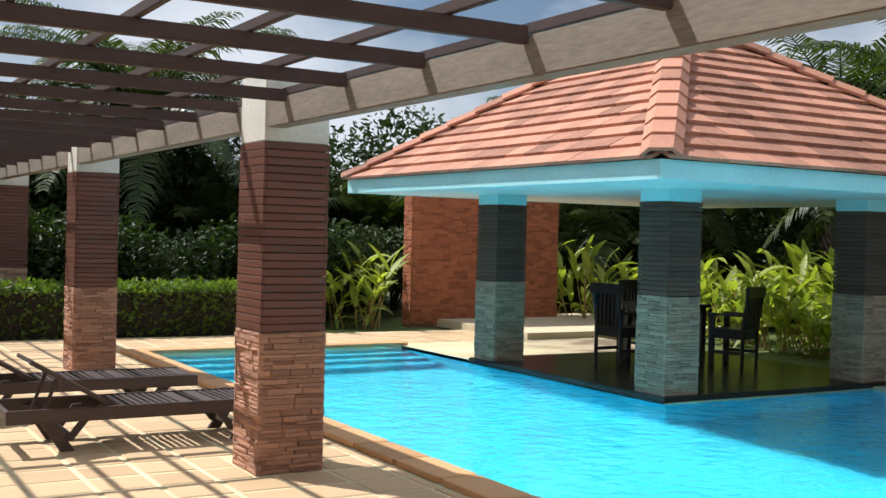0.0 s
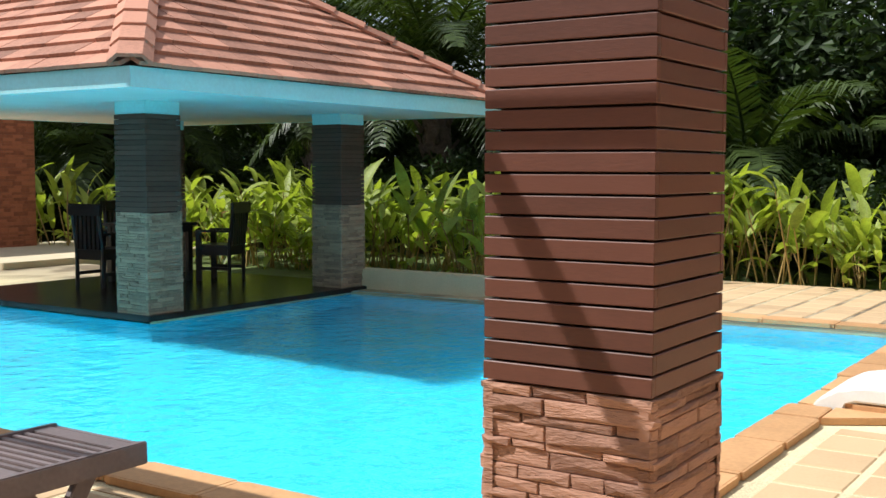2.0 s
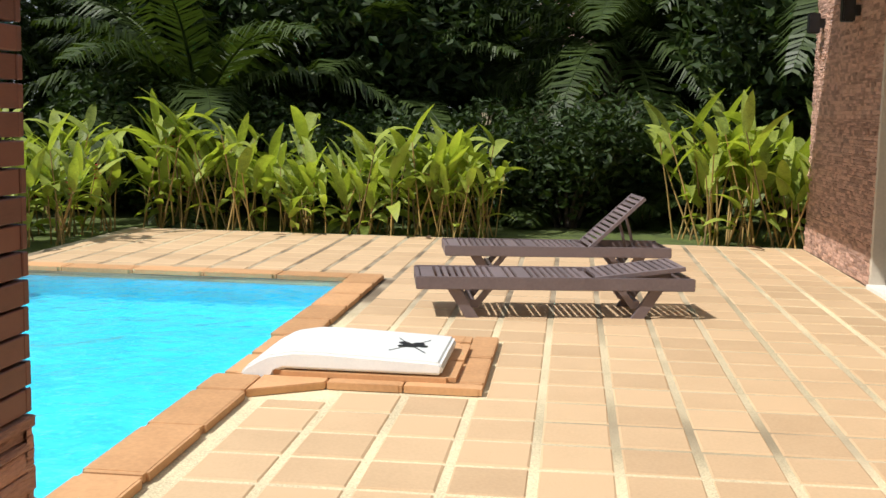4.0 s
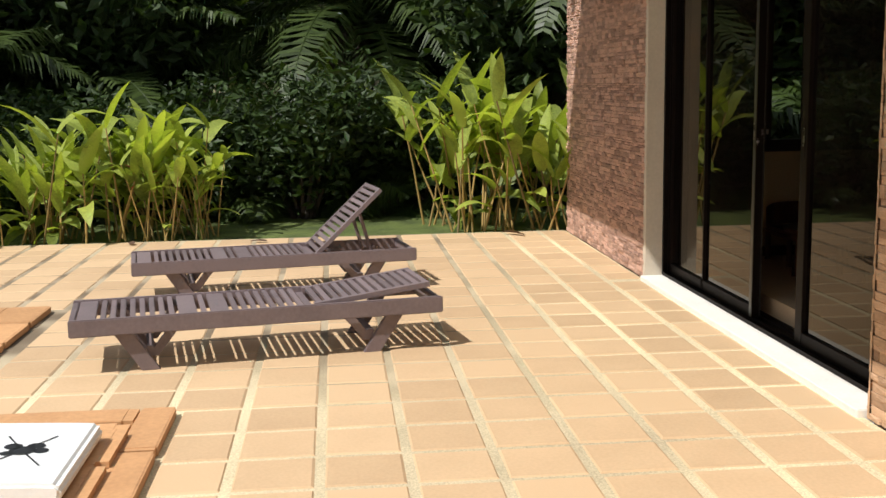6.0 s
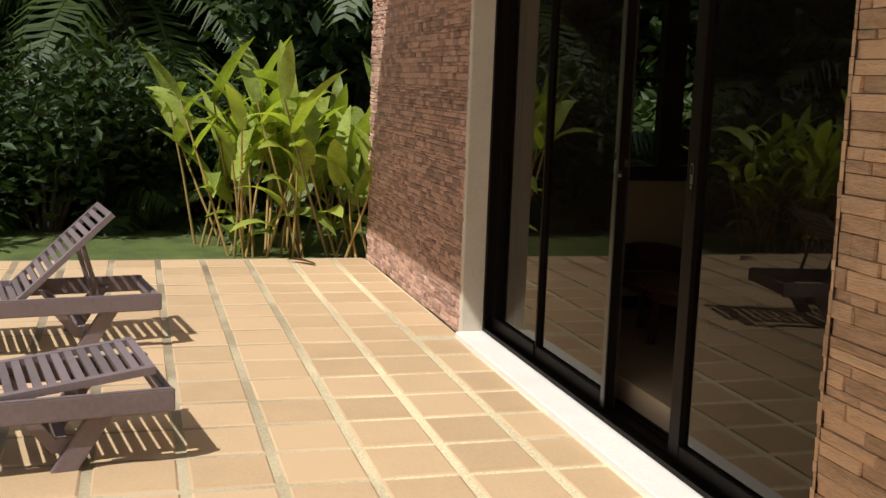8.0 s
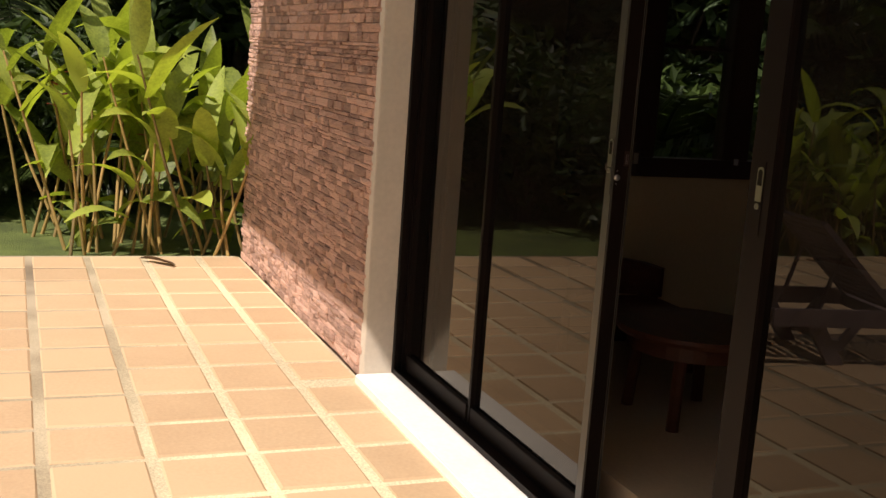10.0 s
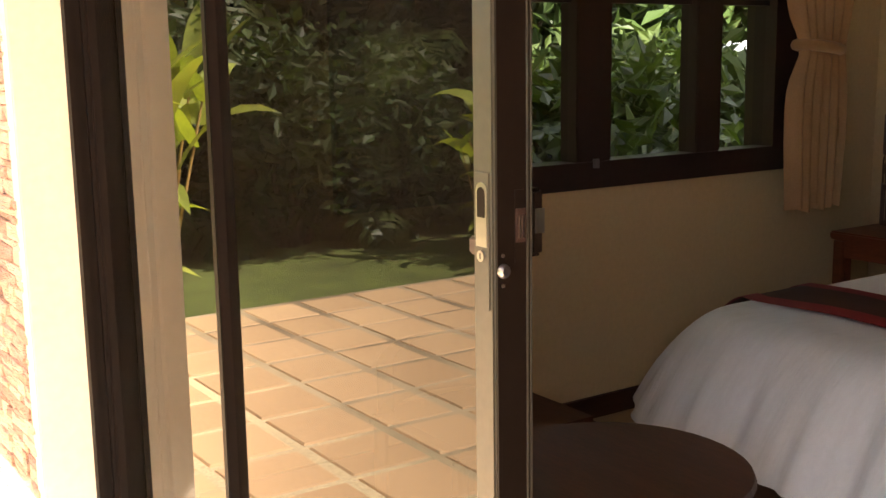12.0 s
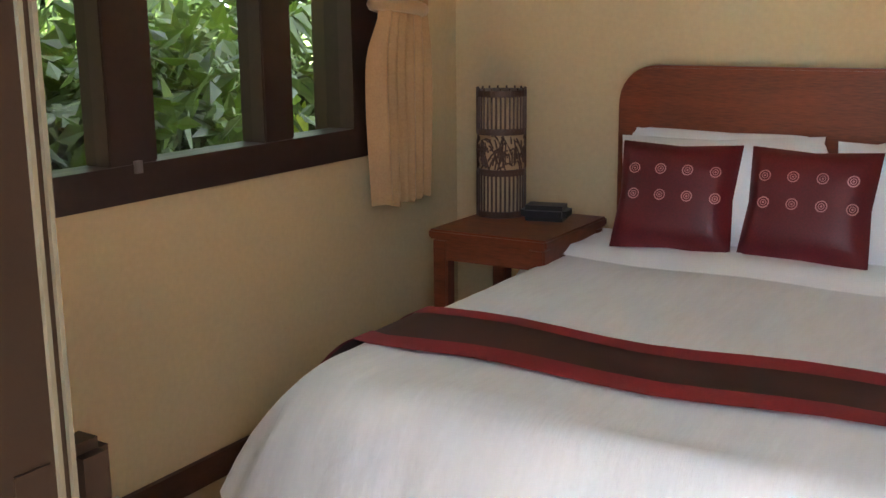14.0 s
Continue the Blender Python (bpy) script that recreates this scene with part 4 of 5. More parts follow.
# dining set in the pavilion
def dining_chair(at):
    ch = thing("dining_chair", "black painted wooden dining chair on the pavilion floor", "chair", "pavilion dining chairs", at=at)
    w = M["navy"]
    part("seat", Geo().box(-.24, .24, -.24, .22, .42, .46), w, ch, bevel=0.01)
    part("apron", Geo().box(-.22, .22, -.225, .2, .33, .42), w, ch)
    for x in (-.24, .19):
        part("back_post", Geo().tube([(x + .025, .2, 0), (x + .025, .2, .45), (x + .025, .27, .98)], .026, 6), w, ch)
        part("leg", Geo().box(x, x + .05, -.25, -.18, 0, .62), w, ch, bevel=0.005)
        part("arm", Geo().box(x - .01, x + .06, -.26, .22, .62, .65), w, ch, bevel=0.008)
        part("stretcher", Geo().box(x + .01, x + .04, -.19, .18, .14, .18), w, ch)
    part("top_rail", Geo().box(-.27, .27, .245, .29, .86, 1.0), w, ch, bevel=0.012)
    for k in range(6):
        x = -.175 + .07 * k
        part("back_slat", Geo().box(x - .022, x + .022, .215, .245, .46, .87), w, ch)


for m in (pose(8.2, 11.75, .035, 0, 0, 95), pose(9.55, 11.1, .035, 0, 0, 200), pose(9.2, 12.4, .035, 0, 0, 10)):
    dining_chair(m)
table = thing("dining_table", "black square wooden dining table under the pavilion roof", "table", at=pose(8.95, 11.75, .035))
part("tabletop", Geo().box(-.42, .42, -.42, .42, .7, .74), M["navy"], table, bevel=0.01)
for x in (-.37, .3):
    for y in (-.37, .3):
        part("leg", Geo().box(x, x + .07, y, y + .07, 0, .7), M["navy"], table, bevel=0.005)
part("apron", Geo().box(-.36, .36, -.36, .36, .62, .7), M["navy"], table)

# ---- bedroom ----
BX0, BX1, BY0, BY1, BZ = 7.945, 9.763, -5.04, -3.38, 0.69
bed = thing("bed", "double bed made up with a white cover and wooden headboard", "bed")
board = Geo()
pts = []
r, z1 = 0.12, 1.244
for cx, a0 in ((BX1 + .02 - r, 0), (BX0 - .02 + r, 90)):
    for k in range(9):
        a = radians(a0 + 90 * k / 8)
        pts.append((cx + r * math.cos(a), z1 - r + r * math.sin(a)))
pts = [(BX1 + .02, RZ)] + pts + [(BX0 - .02, RZ)]
n = len(pts)
board.add([(x, -5.045, z) for x, z in pts] + [(x, -5.1, z) for x, z in pts], [tuple(range(n)), tuple(reversed(range(n, 2 * n)))] + [(i, n + i, n + (i + 1) % n, (i + 1) % n) for i in range(n)])
part("headboard", board, M["red_wood"], bed, "red-brown rounded wooden headboard", bevel=0.008)
part("base", Geo().box(BX0 + .02, BX1 + .06, BY0 + .01, BY1 + .02, RZ, .46), M["dark_wood"], bed)


def cover_height(x, y):
    return BZ + 0.006 * math.sin(x * 9 + y * 4) + 0.004 * math.sin(y * 17 + x * 3)


# cover: rounded over the edges, falling in soft folds to the floor
def ring_point(u, drop):
    """A point of the cover's skirt: u runs along the left side, the foot and the right side; drop from the top edge."""
    ll, fl = BY1 - BY0, BX1 - BX0
    cr = 0.16
    flare = 0.26 * (drop / .31) ** 0.6
    fold = 0.017 * min(1, drop / .2) * (math.sin(u * 21) + .6 * math.sin(u * 37 + 1) + .35 * math.sin(u * 71 + 2))
    o = flare + fold
    if u < ll - cr:
        x, y, nx, ny = BX1 + .03, BY0 + (BY1 - .05 - cr - BY0) * u / (ll - cr), 1, 0
    elif u < ll + cr:
        a = (u - ll + cr) / (2 * cr) * math.pi / 2
        x, y, nx, ny = BX1 + .03 - cr + cr * math.cos(a), BY1 - .05 - cr + cr * math.sin(a), math.cos(a), math.sin(a)
    elif u < ll + fl - cr:
        x, y, nx, ny = BX1 + .03 - cr - (fl - .02 - 2 * cr) * (u - ll - cr) / (fl - 2 * cr), BY1 - .05, 0, 1
    elif u < ll + fl + cr:
        a = math.pi / 2 + (u - ll - fl + cr) / (2 * cr) * math.pi / 2
        x, y, nx, ny = BX0 + .05 + cr + cr * math.cos(a), BY1 - .05 - cr + cr * math.sin(a), math.cos(a), math.sin(a)
    else:
        x, y, nx, ny = BX0 + .05, BY1 - .05 - cr - (BY1 - .05 - cr - BY0) * (u - ll - fl - cr) / (ll - cr), -1, 0
    return Vector((x + nx * o, y + ny * o, 0))


total = 2 * (BY1 - BY0) + BX1 - BX0
us = [total * k / 320 for k in range(321)]
rows = []
for inset in (1.0, 0.8, 0.55, 0.3, 0.12, 0.04):
    rows.append([Vector((*(ring_point(u, 0).xy * 1.0), 0)).lerp(Vector(((BX0 + BX1) / 2, min(ring_point(u, 0).y, -4.0), 0)), inset) for u in us])
    for q in rows[-1]:
        q.z = cover_height(q.x, q.y)
for d in (0.0, .004, .012, .025, .05, .09, .13, .18, .24, .31):
    rr = []
    for u in us:
        q = ring_point(u, d)
        q.z = BZ - d
        rr.append(q)
    rows.append(rr)
g = Geo().grid(rows)
cover = tagged(part("duvet", g, M["duvet"], None, smooth=True), "white cotton duvet hanging in folds over the bed", "duvet")


def strip(y0, y1, height, name, mat, parent, label=""):
    rows = []
    path = [(BX1 + .03 + .26 * (d / .31) ** .6 + .012, BZ - d) for d in (.26, .2, .14, .09, .05, .025, .012, .004)] + [(BX1 + .03, BZ)] + [(BX1 + .03 - k * .11, BZ) for k in range(1, 16)] + [(BX0 + .02, BZ - .03), (BX0 - .02, BZ - .12)]
    for k in range(7):
        y = y0 + (y1 - y0) * k / 6
        lift = 0.003 if k == 6 and height > .02 else height
        rows.append([Vector((x + (lift if x > BX1 + .03 else 0), y + 0.01 * math.sin(x * 5), z + lift + (cover_height(x, y) - BZ if z > BZ - .001 else 0))) for x, z in path])
    return part(name, Geo().grid(rows), M[mat], parent, label, smooth=True)


runner = thing("bed_runner", "dark brown bed runner with crimson borders across the bed", "bed runner")
strip(-3.95, -3.65, .008, "cloth", "runner_dark", runner)
strip(-3.96, -3.89, .011, "border", "runner_red", runner, "crimson border")
strip(-3.715, -3.64, .011, "border", "runner_red", runner, "crimson border")

# sheet turned down towards the pillows
tagged(strip(-5.0, -4.66, .03, "folded_sheet", "linen", None), "white sheet turned down below the pillows", "sheet")


def pillow(name, w, h, d, mat, m, label, category, group=""):
    rows = []
    N = 14
    top, bot = [], []
    for s, acc in ((1, top), (-1, bot)):
        for i in range(N + 1):
            r = []
            for j in range(N + 1):
                u, v = i / N * 2 - 1, j / N * 2 - 1
                bulge = max(0, (1 - u ** 4) * (1 - v ** 4)) ** 0.6
                pinch = 1 - 0.07 * (1 - abs(u)) * abs(v) ** 3 - 0.07 * (1 - abs(v)) * abs(u) ** 3
                r.append(Vector((u * w / 2 * pinch, s * d / 2 * bulge, h / 2 + v * h / 2 * pinch)))
            acc.append(r)
    g = Geo().grid(top).grid([list(reversed(r)) for r in bot])
    ob = tagged(part(name, g, M[mat], None, smooth=True, m=m), label, category, group)
    return ob


pillow("pillow", 0.66, 0.385, 0.16, "linen", pose(9.41, -4.94, BZ + .01, 22, 0, 3), "plump white pillow against the headboard", "pillow", "white pillows")
pillow("pillow", 0.66, 0.38, 0.16, "linen", pose(8.74, -4.95, BZ + .01, 22, 0, -2), "plump white pillow against the headboard", "pillow", "white pillows")
pillow("pillow", 0.62, 0.36, 0.15, "linen", pose(9.42, -4.885, BZ + .01, 20, 2, 2), "white pillow behind a maroon cushion", "pillow", "white pillows")
pillow("pillow", 0.62, 0.36, 0.15, "linen", pose(8.78, -4.89, BZ + .01, 20, 0, 0), "white pillow behind a maroon cushion", "pillow", "white pillows")


def cushion(m):
    c = pillow("cushion", 0.365, 0.335, 0.13, "maroon", m, "maroon silk cushion with two rows of pale ring motifs", "cushion", "maroon cushions")
    for i in range(4):
        for j in range(2):
            u, v = (-.72 + .44 * i + .04 * j), (-.08 + .46 * j)
            bulge = max(0, (1 - u ** 4) * (1 - v ** 4)) ** 0.6
            y = .065 * bulge + .005
            for r0, r1 in ((.0132, .0168), (.0068, .0092), (0.0, .0032)):
                g, n = Geo(), 16
                pt = lambda r, k: (u * .1825 + r * math.cos(math.tau * k / n), y + .0008 - .25 * abs(v) * (r * math.sin(math.tau * k / n)), .17 + v * .17 + r * math.sin(math.tau * k / n))
                g.add([pt(r0, k) for k in range(n)] + [pt(r1, k) for k in range(n)], [(k, (k + 1) % n, n + (k + 1) % n, n + k) for k in range(n)])
                part("ring_motif", g, M["ring"], c)
    return c


cushion(pose(9.51, -4.79, BZ + .022, 22, 0, 4))
cushion(pose(9.13, -4.8, BZ + .022, 22, 0, -1))

stand = thing("nightstand", "red-brown wooden nightstand beside the bed", "nightstand", at=pose(9.78, -4.97, RZ))
SW, SD, SH = 0.4, 0.45, 0.595
part("top", Geo().box(0, SW, 0, SD, SH - .03, SH), M["red_wood"], stand, bevel=0.006)
for x in (.01, SW - .06):
    for y in (.01, SD - .06):
        part("leg", Geo().box(x, x + .05, y, y + .05, 0, SH - .03), M["red_wood"], stand, bevel=0.005)
part("apron", Geo().box(.06, SW - .06, SD - .035, SD - .015, SH - .095, SH - .03), M["red_wood"], stand)
part("apron", Geo().box(SW - .035, SW - .015, .06, SD - .06, SH - .095, SH - .03), M["red_wood"], stand)
part("apron", Geo().box(.015, .035, .06, SD - .06, SH - .095, SH - .03), M["red_wood"], stand)

lamp = thing("table_lamp", "cylindrical dark rattan table lamp, unlit, on the nightstand", "lamp", at=pose(10.1, -4.845, RZ + SH))
LR, LH = 0.078, 0.405
part("shade_lining", Geo().tube([(0, 0, .02), (0, 0, LH - .02)], LR - .005, 24), M["paper"], lamp, "pale paper lining", smooth=True)
for z in (.0, .135, .265, LH - .02):
    part("hoop", Geo().tube([(0, 0, z), (0, 0, z + .02)], LR + .003, 20), M["rattan"], lamp)
for k in range(34):
    a = math.tau * k / 34
    x, y = LR * math.cos(a), LR * math.sin(a)
    for z0, z1 in ((.0, .145), (.275, LH)):
        part("cane", Geo().tube([(x, y, z0), (x, y, z1 + (.008 if k % 2 and z1 == LH else 0))], .0034, 5), M["rattan"], lamp)
g = Geo()
lr = random.Random(3)
for k in range(190):
    a0, z0 = lr.uniform(0, math.tau), lr.uniform(.15, .26)
    a1, z1 = a0 + lr.uniform(-.5, .5), lr.uniform(.15, .265)
    g.tube([(LR * math.cos(a0 + (a1 - a0) * s), LR * math.sin(a0 + (a1 - a0) * s), z0 + (z1 - z0) * s + .012 * math.sin(s * 3.1)) for s in (0, .33, .66, 1)], .0028, 4, cap=False)
part("woven_band", g, M["rattan"], lamp, "tangled woven band")

clock = thing("clock_radio", "small black clock radio on the nightstand", "clock radio", at=pose(9.93, -4.83, RZ + SH, 0, 0, 12))
part("case", Geo().box(-.075, .075, -.05, .05, 0, .05), M["black"], clock, bevel=0.015)
part("display", Geo().box(-.05, .05, .0505, .052, .015, .035), M["navy"], clock)

# curtain gathered by a tie
curtain = thing("curtain", "beige curtain gathered with a tie beside the window", "curtain")
rows = []
for k in range(34):
    z = 0.82 + (2.3 - 0.82) * k / 33
    tie = math.exp(-((z - 1.43) / .1) ** 2)
    half = 0.14 - 0.03 * tie + 0.06 * max(0, (z - 1.4) / .9) - 0.02 * max(0, 1 - (z - .8) / .3)
    rows.append([Vector((10.35 - (0.034 - .016 * tie) * math.cos(j / 40 * math.pi * 11) - .02 * tie, -4.635 - half + 2 * half * j / 40, z + .01 * math.sin(j * .4))) for j in range(41)])
part("cloth", Geo().grid(rows), M["curtain"], curtain, smooth=True)
part("tie", Geo().tube([(10.35 + .055 * math.cos(a), -4.635 + .108 * math.sin(a), 1.43 + .012 * math.sin(a)) for a in (math.tau * k / 20 for k in range(21))], [.022] * 21, 8, cap=False), M["curtain"], curtain, "matching fabric tie", smooth=True)

round_table = thing("side_table", "round dark wooden side table near the door", "table", at=pose(9.35, -2.7, RZ))
part("tabletop", Geo().tube([(0, 0, .33), (0, 0, .345), (0, 0, .36)], [.29, .3, .295], 40), M["table_wood"], round_table, smooth=False)
for a in (45, 135, 225, 315):
    c, s = math.cos(radians(a)), math.sin(radians(a))
    part("leg", Geo().tube([(c * .23, s * .23, 0), (c * .2, s * .2, .33)], .024, 8), M["table_wood"], round_table)
part("apron", Geo().tube([(0, 0, .27), (0, 0, .329)], .25, 32), M["table_wood"], round_table)
arm = thing("armchair", "low dark brown wooden chair with a rounded back in the bedroom", "chair", at=pose(10.08, -2.86, RZ, 0, 0, -90))
part("seat", Geo().box(-.25, .25, -.25, .22, .2, .26), M["table_wood"], arm, bevel=0.025)
for x in (-.21, .21):
    for y in (-.2, .2):
        part("leg", Geo().tube([(x, y, 0), (x, y, .21)], .022, 8), M["table_wood"], arm)
back_rows = []
for k in range(13):
    a = radians(-60 + 10 * k)
    x, y = .27 * math.sin(a), .0 + .26 * math.cos(a)
    d = Vector((math.sin(a), math.cos(a), 0)) * .022
    c = Vector((x, y, 0))
    h = .43 - .03 * (k / 6 - 1) ** 2
    back_rows.append([c - d + Vector((0, 0, .262)), c - d + Vector((0, 0, h)), c + d + Vector((0, 0, h)), c + d + Vector((0, 0, .262)), c - d + Vector((0, 0, .262))])
part("backrest", Geo().grid(back_rows), M["table_wood"], arm, "rounded wooden back", smooth=False)

# ---- planting ----
def blade(g, base, direction, length, width, droop, rng, n=6, fold=0.25):
    """A long leaf with a folded midrib that arches over."""
    d = Vector(direction).normalized()
    side = d.cross(Vector((0, 0, 1)))
    if side.length < 0.1:
        side = Vector((1, 0, 0))
    side.normalize()
    p, rows = Vector(base), []
    twist = rng.uniform(-.5, .5)
    for i in range(n + 1):
        t = i / n
        w = width * (math.sin(math.pi * min(1, 0.06 + t * .94) ** 0.75) ** 0.8) * 0.5 + 0.002
        up = side.cross(d).normalized()
        s2 = (side * math.cos(twist) + up * math.sin(twist))
        u2 = s2.cross(d).normalized()
        rows.append([p - s2 * w + u2 * fold * w, p, p + s2 * w + u2 * fold * w])
        p = p + d * length / n
        d = (d + Vector((0, 0, -droop / n))).normalized()
    g.grid(rows)


def heliconia(rng, tall):
    stems, leaves, flowers = Geo(), Geo(), Geo()
    for _ in range(rng.randint(6, 9)):
        a, r = rng.uniform(0, math.tau), rng.uniform(0, 0.3)
        b = Vector((r * math.cos(a), r * math.sin(a), -0.05))
        lean = Vector((rng.uniform(-.32, .32), rng.uniform(-.32, .32), 1))
        h = tall * rng.uniform(0.3, 0.8)
        top = b + lean * h
        stems.tube([b, b + lean * h * .5 + Vector((rng.uniform(-.02, .02), 0, 0)), top], [.012, .01, .006], 5, cap=False)
        k = rng.randint(2, 4)
        ang = rng.uniform(0, math.pi)
        for i in range(k):
            t = 0.62 + 0.38 * (i + 1) / k
            aa = ang + (math.pi if i % 2 else 0) + rng.uniform(-.5, .5)
            slope = 0.3 + 1.7 * t * rng.uniform(.4, 1.3)
            blade(leaves, b + lean * h * t, (math.cos(aa), math.sin(aa), slope), rng.uniform(.42, .76) * tall / 1.6, rng.uniform(.1, .16), rng.uniform(.3, 1.9), rng)
        for i in range(rng.randint(0, 1)):
            aa = rng.uniform(0, math.tau)
            blade(leaves, b + lean * h * rng.uniform(.25, .55), (math.cos(aa), math.sin(aa), rng.uniform(.2, .9)), rng.uniform(.3, .55) * tall / 1.6, rng.uniform(.1, .16), rng.uniform(.8, 2.2), rng)
        if rng.random() < .14:
            for q in range(4):
                blade(flowers, b + lean * h * .75 + Vector((0, 0, .06 * q)), (math.cos(ang) * (1 if q % 2 else -1), math.sin(ang), .3), .12, .035, .3, rng, 3)
    return stems, leaves, flowers


def make_clumps(name, label, category, places, rng, kinds, size=(0.85, 1.2), group=""):
    """Copies of a few grown kinds, each turned and sized by chance."""
    used = {}
    for x, y in places:
        k = rng.randrange(len(kinds))
        s = rng.uniform(*size)
        m = pose(x, y, -0.05, 0, 0, rng.uniform(0, 360))
        if k not in used:
            root = thing(name, label, category, group)
            for pname, geo, mat, smooth in kinds[k]:
                if geo.v:
                    part(pname, geo, M[mat], root, smooth=smooth)
            used[k] = root
            root.matrix_basis = m @ Matrix.Diagonal((s, s, s, 1))
        else:
            src = used[k]
            c = copy_thing(src, m)
            c.scale = (s, s, s)


VR = random.Random(11)
HK = []
for _ in range(10):
    s, l, f = heliconia(VR, 1.55)
    HK.append((("stem_clump", s, "stem", True), ("foliage", l, "heliconia", True), ("flower", f, "flower", True)))
spots = []
for y in np.arange(2.2, 6.4, 0.4):
    spots += [(13.75 + VR.uniform(-.2, .2), y + VR.uniform(-.15, .15)), (14.4 + VR.uniform(-.25, .25), y + VR.uniform(-.2, .2))]
spots += [(13.9, 2.0), (14.3, 2.1)]
corner = []
for y in np.arange(-1.6, -.35, 0.42):
    corner += [(13.75 + VR.uniform(-.15, .15), y), (14.35 + VR.uniform(-.2, .2), y + .1)]
for y in np.arange(6.6, 14.6, 0.58):
    spots += [(11.9 + VR.uniform(-.2, .2), y), (12.6 + VR.uniform(-.2, .3), y + .2), (13.3 + VR.uniform(-.3, .3), y + .1)]
for x in np.arange(13.3, 16.5, 0.55):
    spots += [(x, 15.4 + VR.uniform(-.4, .4)), (x, 17 + VR.uniform(-.5, .5))]
spots += [(12.0, 17.3), (12.5, 17.7), (12.2, 16.6), (12.8, 16.9), (11.9, 18.0), (7.6, 17.6), (7.9, 18.1), (7.2, 18.0), (6.2, 17.5), (5.7, 17.7), (11.2, 6.9), (10.8, 7.4), (10.9, 8.0), (11.3, 8.6), (11.4, 7.7)]
make_clumps("heliconia_plant", "bright green heliconia clump with long upright leaves in the border", "plant", spots, VR, HK, (0.62, 1.18), "heliconia border")
make_clumps("heliconia_plant", "tall lime green heliconia clump beside the stone wing wall", "plant", corner, VR, HK, (0.95, 1.3), "heliconia border")


def leafy(rng, count, rx, ry, rz, size, lift=0.0, shell=0.55, box=False):
    """Many small leaves through an uneven volume, and the branches that bear them."""
    leaves, wood = Geo(), Geo()
    lobes = [(Vector((rng.uniform(-.6, .6) * rx, rng.uniform(-.6, .6) * ry, lift + rz * rng.uniform(.5, 1.5))), rng.uniform(.35, .7)) for _ in range(9)]
    for c, k in lobes:
        wood.tube([(c.x * .1, c.y * .1, -.1), (c.x * .5, c.y * .5, c.z * .5), c], [.035, .022, .008], 5, cap=False)
    for _ in range(count):
        if box:
            f = rng.choice("xyzz")
            p = Vector((rng.uniform(-rx, rx), rng.uniform(-ry, ry), lift + rng.uniform(0, 2 * rz)))
            if f == "x":
                p.x = math.copysign(rx + rng.gauss(0, .03), p.x)
            elif f == "y":
                p.y = math.copysign(ry + rng.gauss(0, .03), p.y)
            else:
                p.z = lift + 2 * rz + rng.gauss(0, .035)
        else:
            c, k = rng.choice(lobes)
            d = Vector((rng.gauss(0, 1), rng.gauss(0, 1), rng.gauss(0, 1))).normalized() * (rng.uniform(shell, 1.05))
            p = c + Vector((d.x * rx * k, d.y * ry * k, d.z * rz * k))
            if p.z < 0.02:
                p.z = rng.uniform(.02, .5)
        a = Vector((rng.gauss(0, 1), rng.gauss(0, 1), rng.gauss(0, .7))).normalized()
        b = a.cross(Vector((rng.gauss(0, 1), rng.gauss(0, 1), rng.gauss(0, 1)))).normalized()
        n = a.cross(b)
        s = size * rng.uniform(.6, 1.4)
        leaves.add([p, p + a * s * .5 + b * s * .22 + n * s * .08, p + a * s, p + a * s * .5 - b * s * .22 + n * s * .08], [(0, 1, 2), (0, 2, 3)])
    return wood, leaves


SK = []
for _ in range(4):
    w, l = leafy(VR, 4200, 1.0, 1.0, 0.85, 0.13)
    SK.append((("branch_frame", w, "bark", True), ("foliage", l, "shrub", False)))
places = []
for y in np.arange(-9, 20, 1.0):
    places += [(15.75 + VR.uniform(-.3, .3), y), (17.9 + VR.uniform(-.5, .5), y + .5)]
for x in np.arange(-9, 17, 1.1):
    places += [(x, 19.6 + VR.uniform(-.4, .4)), (x + .5, 21.4 + VR.uniform(-.5, .5))]
make_clumps("shrub", "dense dark green shrub in the shaded border", "shrub", places, VR, SK, (0.6, 1.2), "garden shrubs")
TK = []
for _ in range(3):
    w, l = leafy(VR, 9000, 2.3, 2.3, 2.4, 0.26, 1.2)
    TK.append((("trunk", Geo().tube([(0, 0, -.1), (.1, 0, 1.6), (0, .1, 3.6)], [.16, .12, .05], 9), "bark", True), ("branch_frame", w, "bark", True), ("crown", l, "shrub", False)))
places = [(20 + VR.uniform(-.8, .8), y) for y in np.arange(-12, 4, 2.6) if not -0.6 < y < 2.6] + [(23.5 + VR.uniform(-1, 1), y) for y in np.arange(-14, 4, 3.4) if not -0.6 < y < 2.6]
places += [(16.9, -7.2), (17.0, -4.6), (16.8, -2.3), (18.6, 4.2), (18.4, 6.6), (19.2, 8.2)]
make_clumps("tree", "dark leafy garden tree behind the border", "tree", places, VR, TK, (0.8, 1.05), "garden trees")
places = [(20 + VR.uniform(-.8, .8), y) for y in np.arange(6, 24, 2.4)] + [(x, 24.5 + VR.uniform(-.8, .8)) for x in np.arange(-12, 22, 2.6)]
make_clumps("tree", "low dark leafy tree behind the pavilion", "tree", places, VR, TK, (0.55, 0.75), "garden trees")

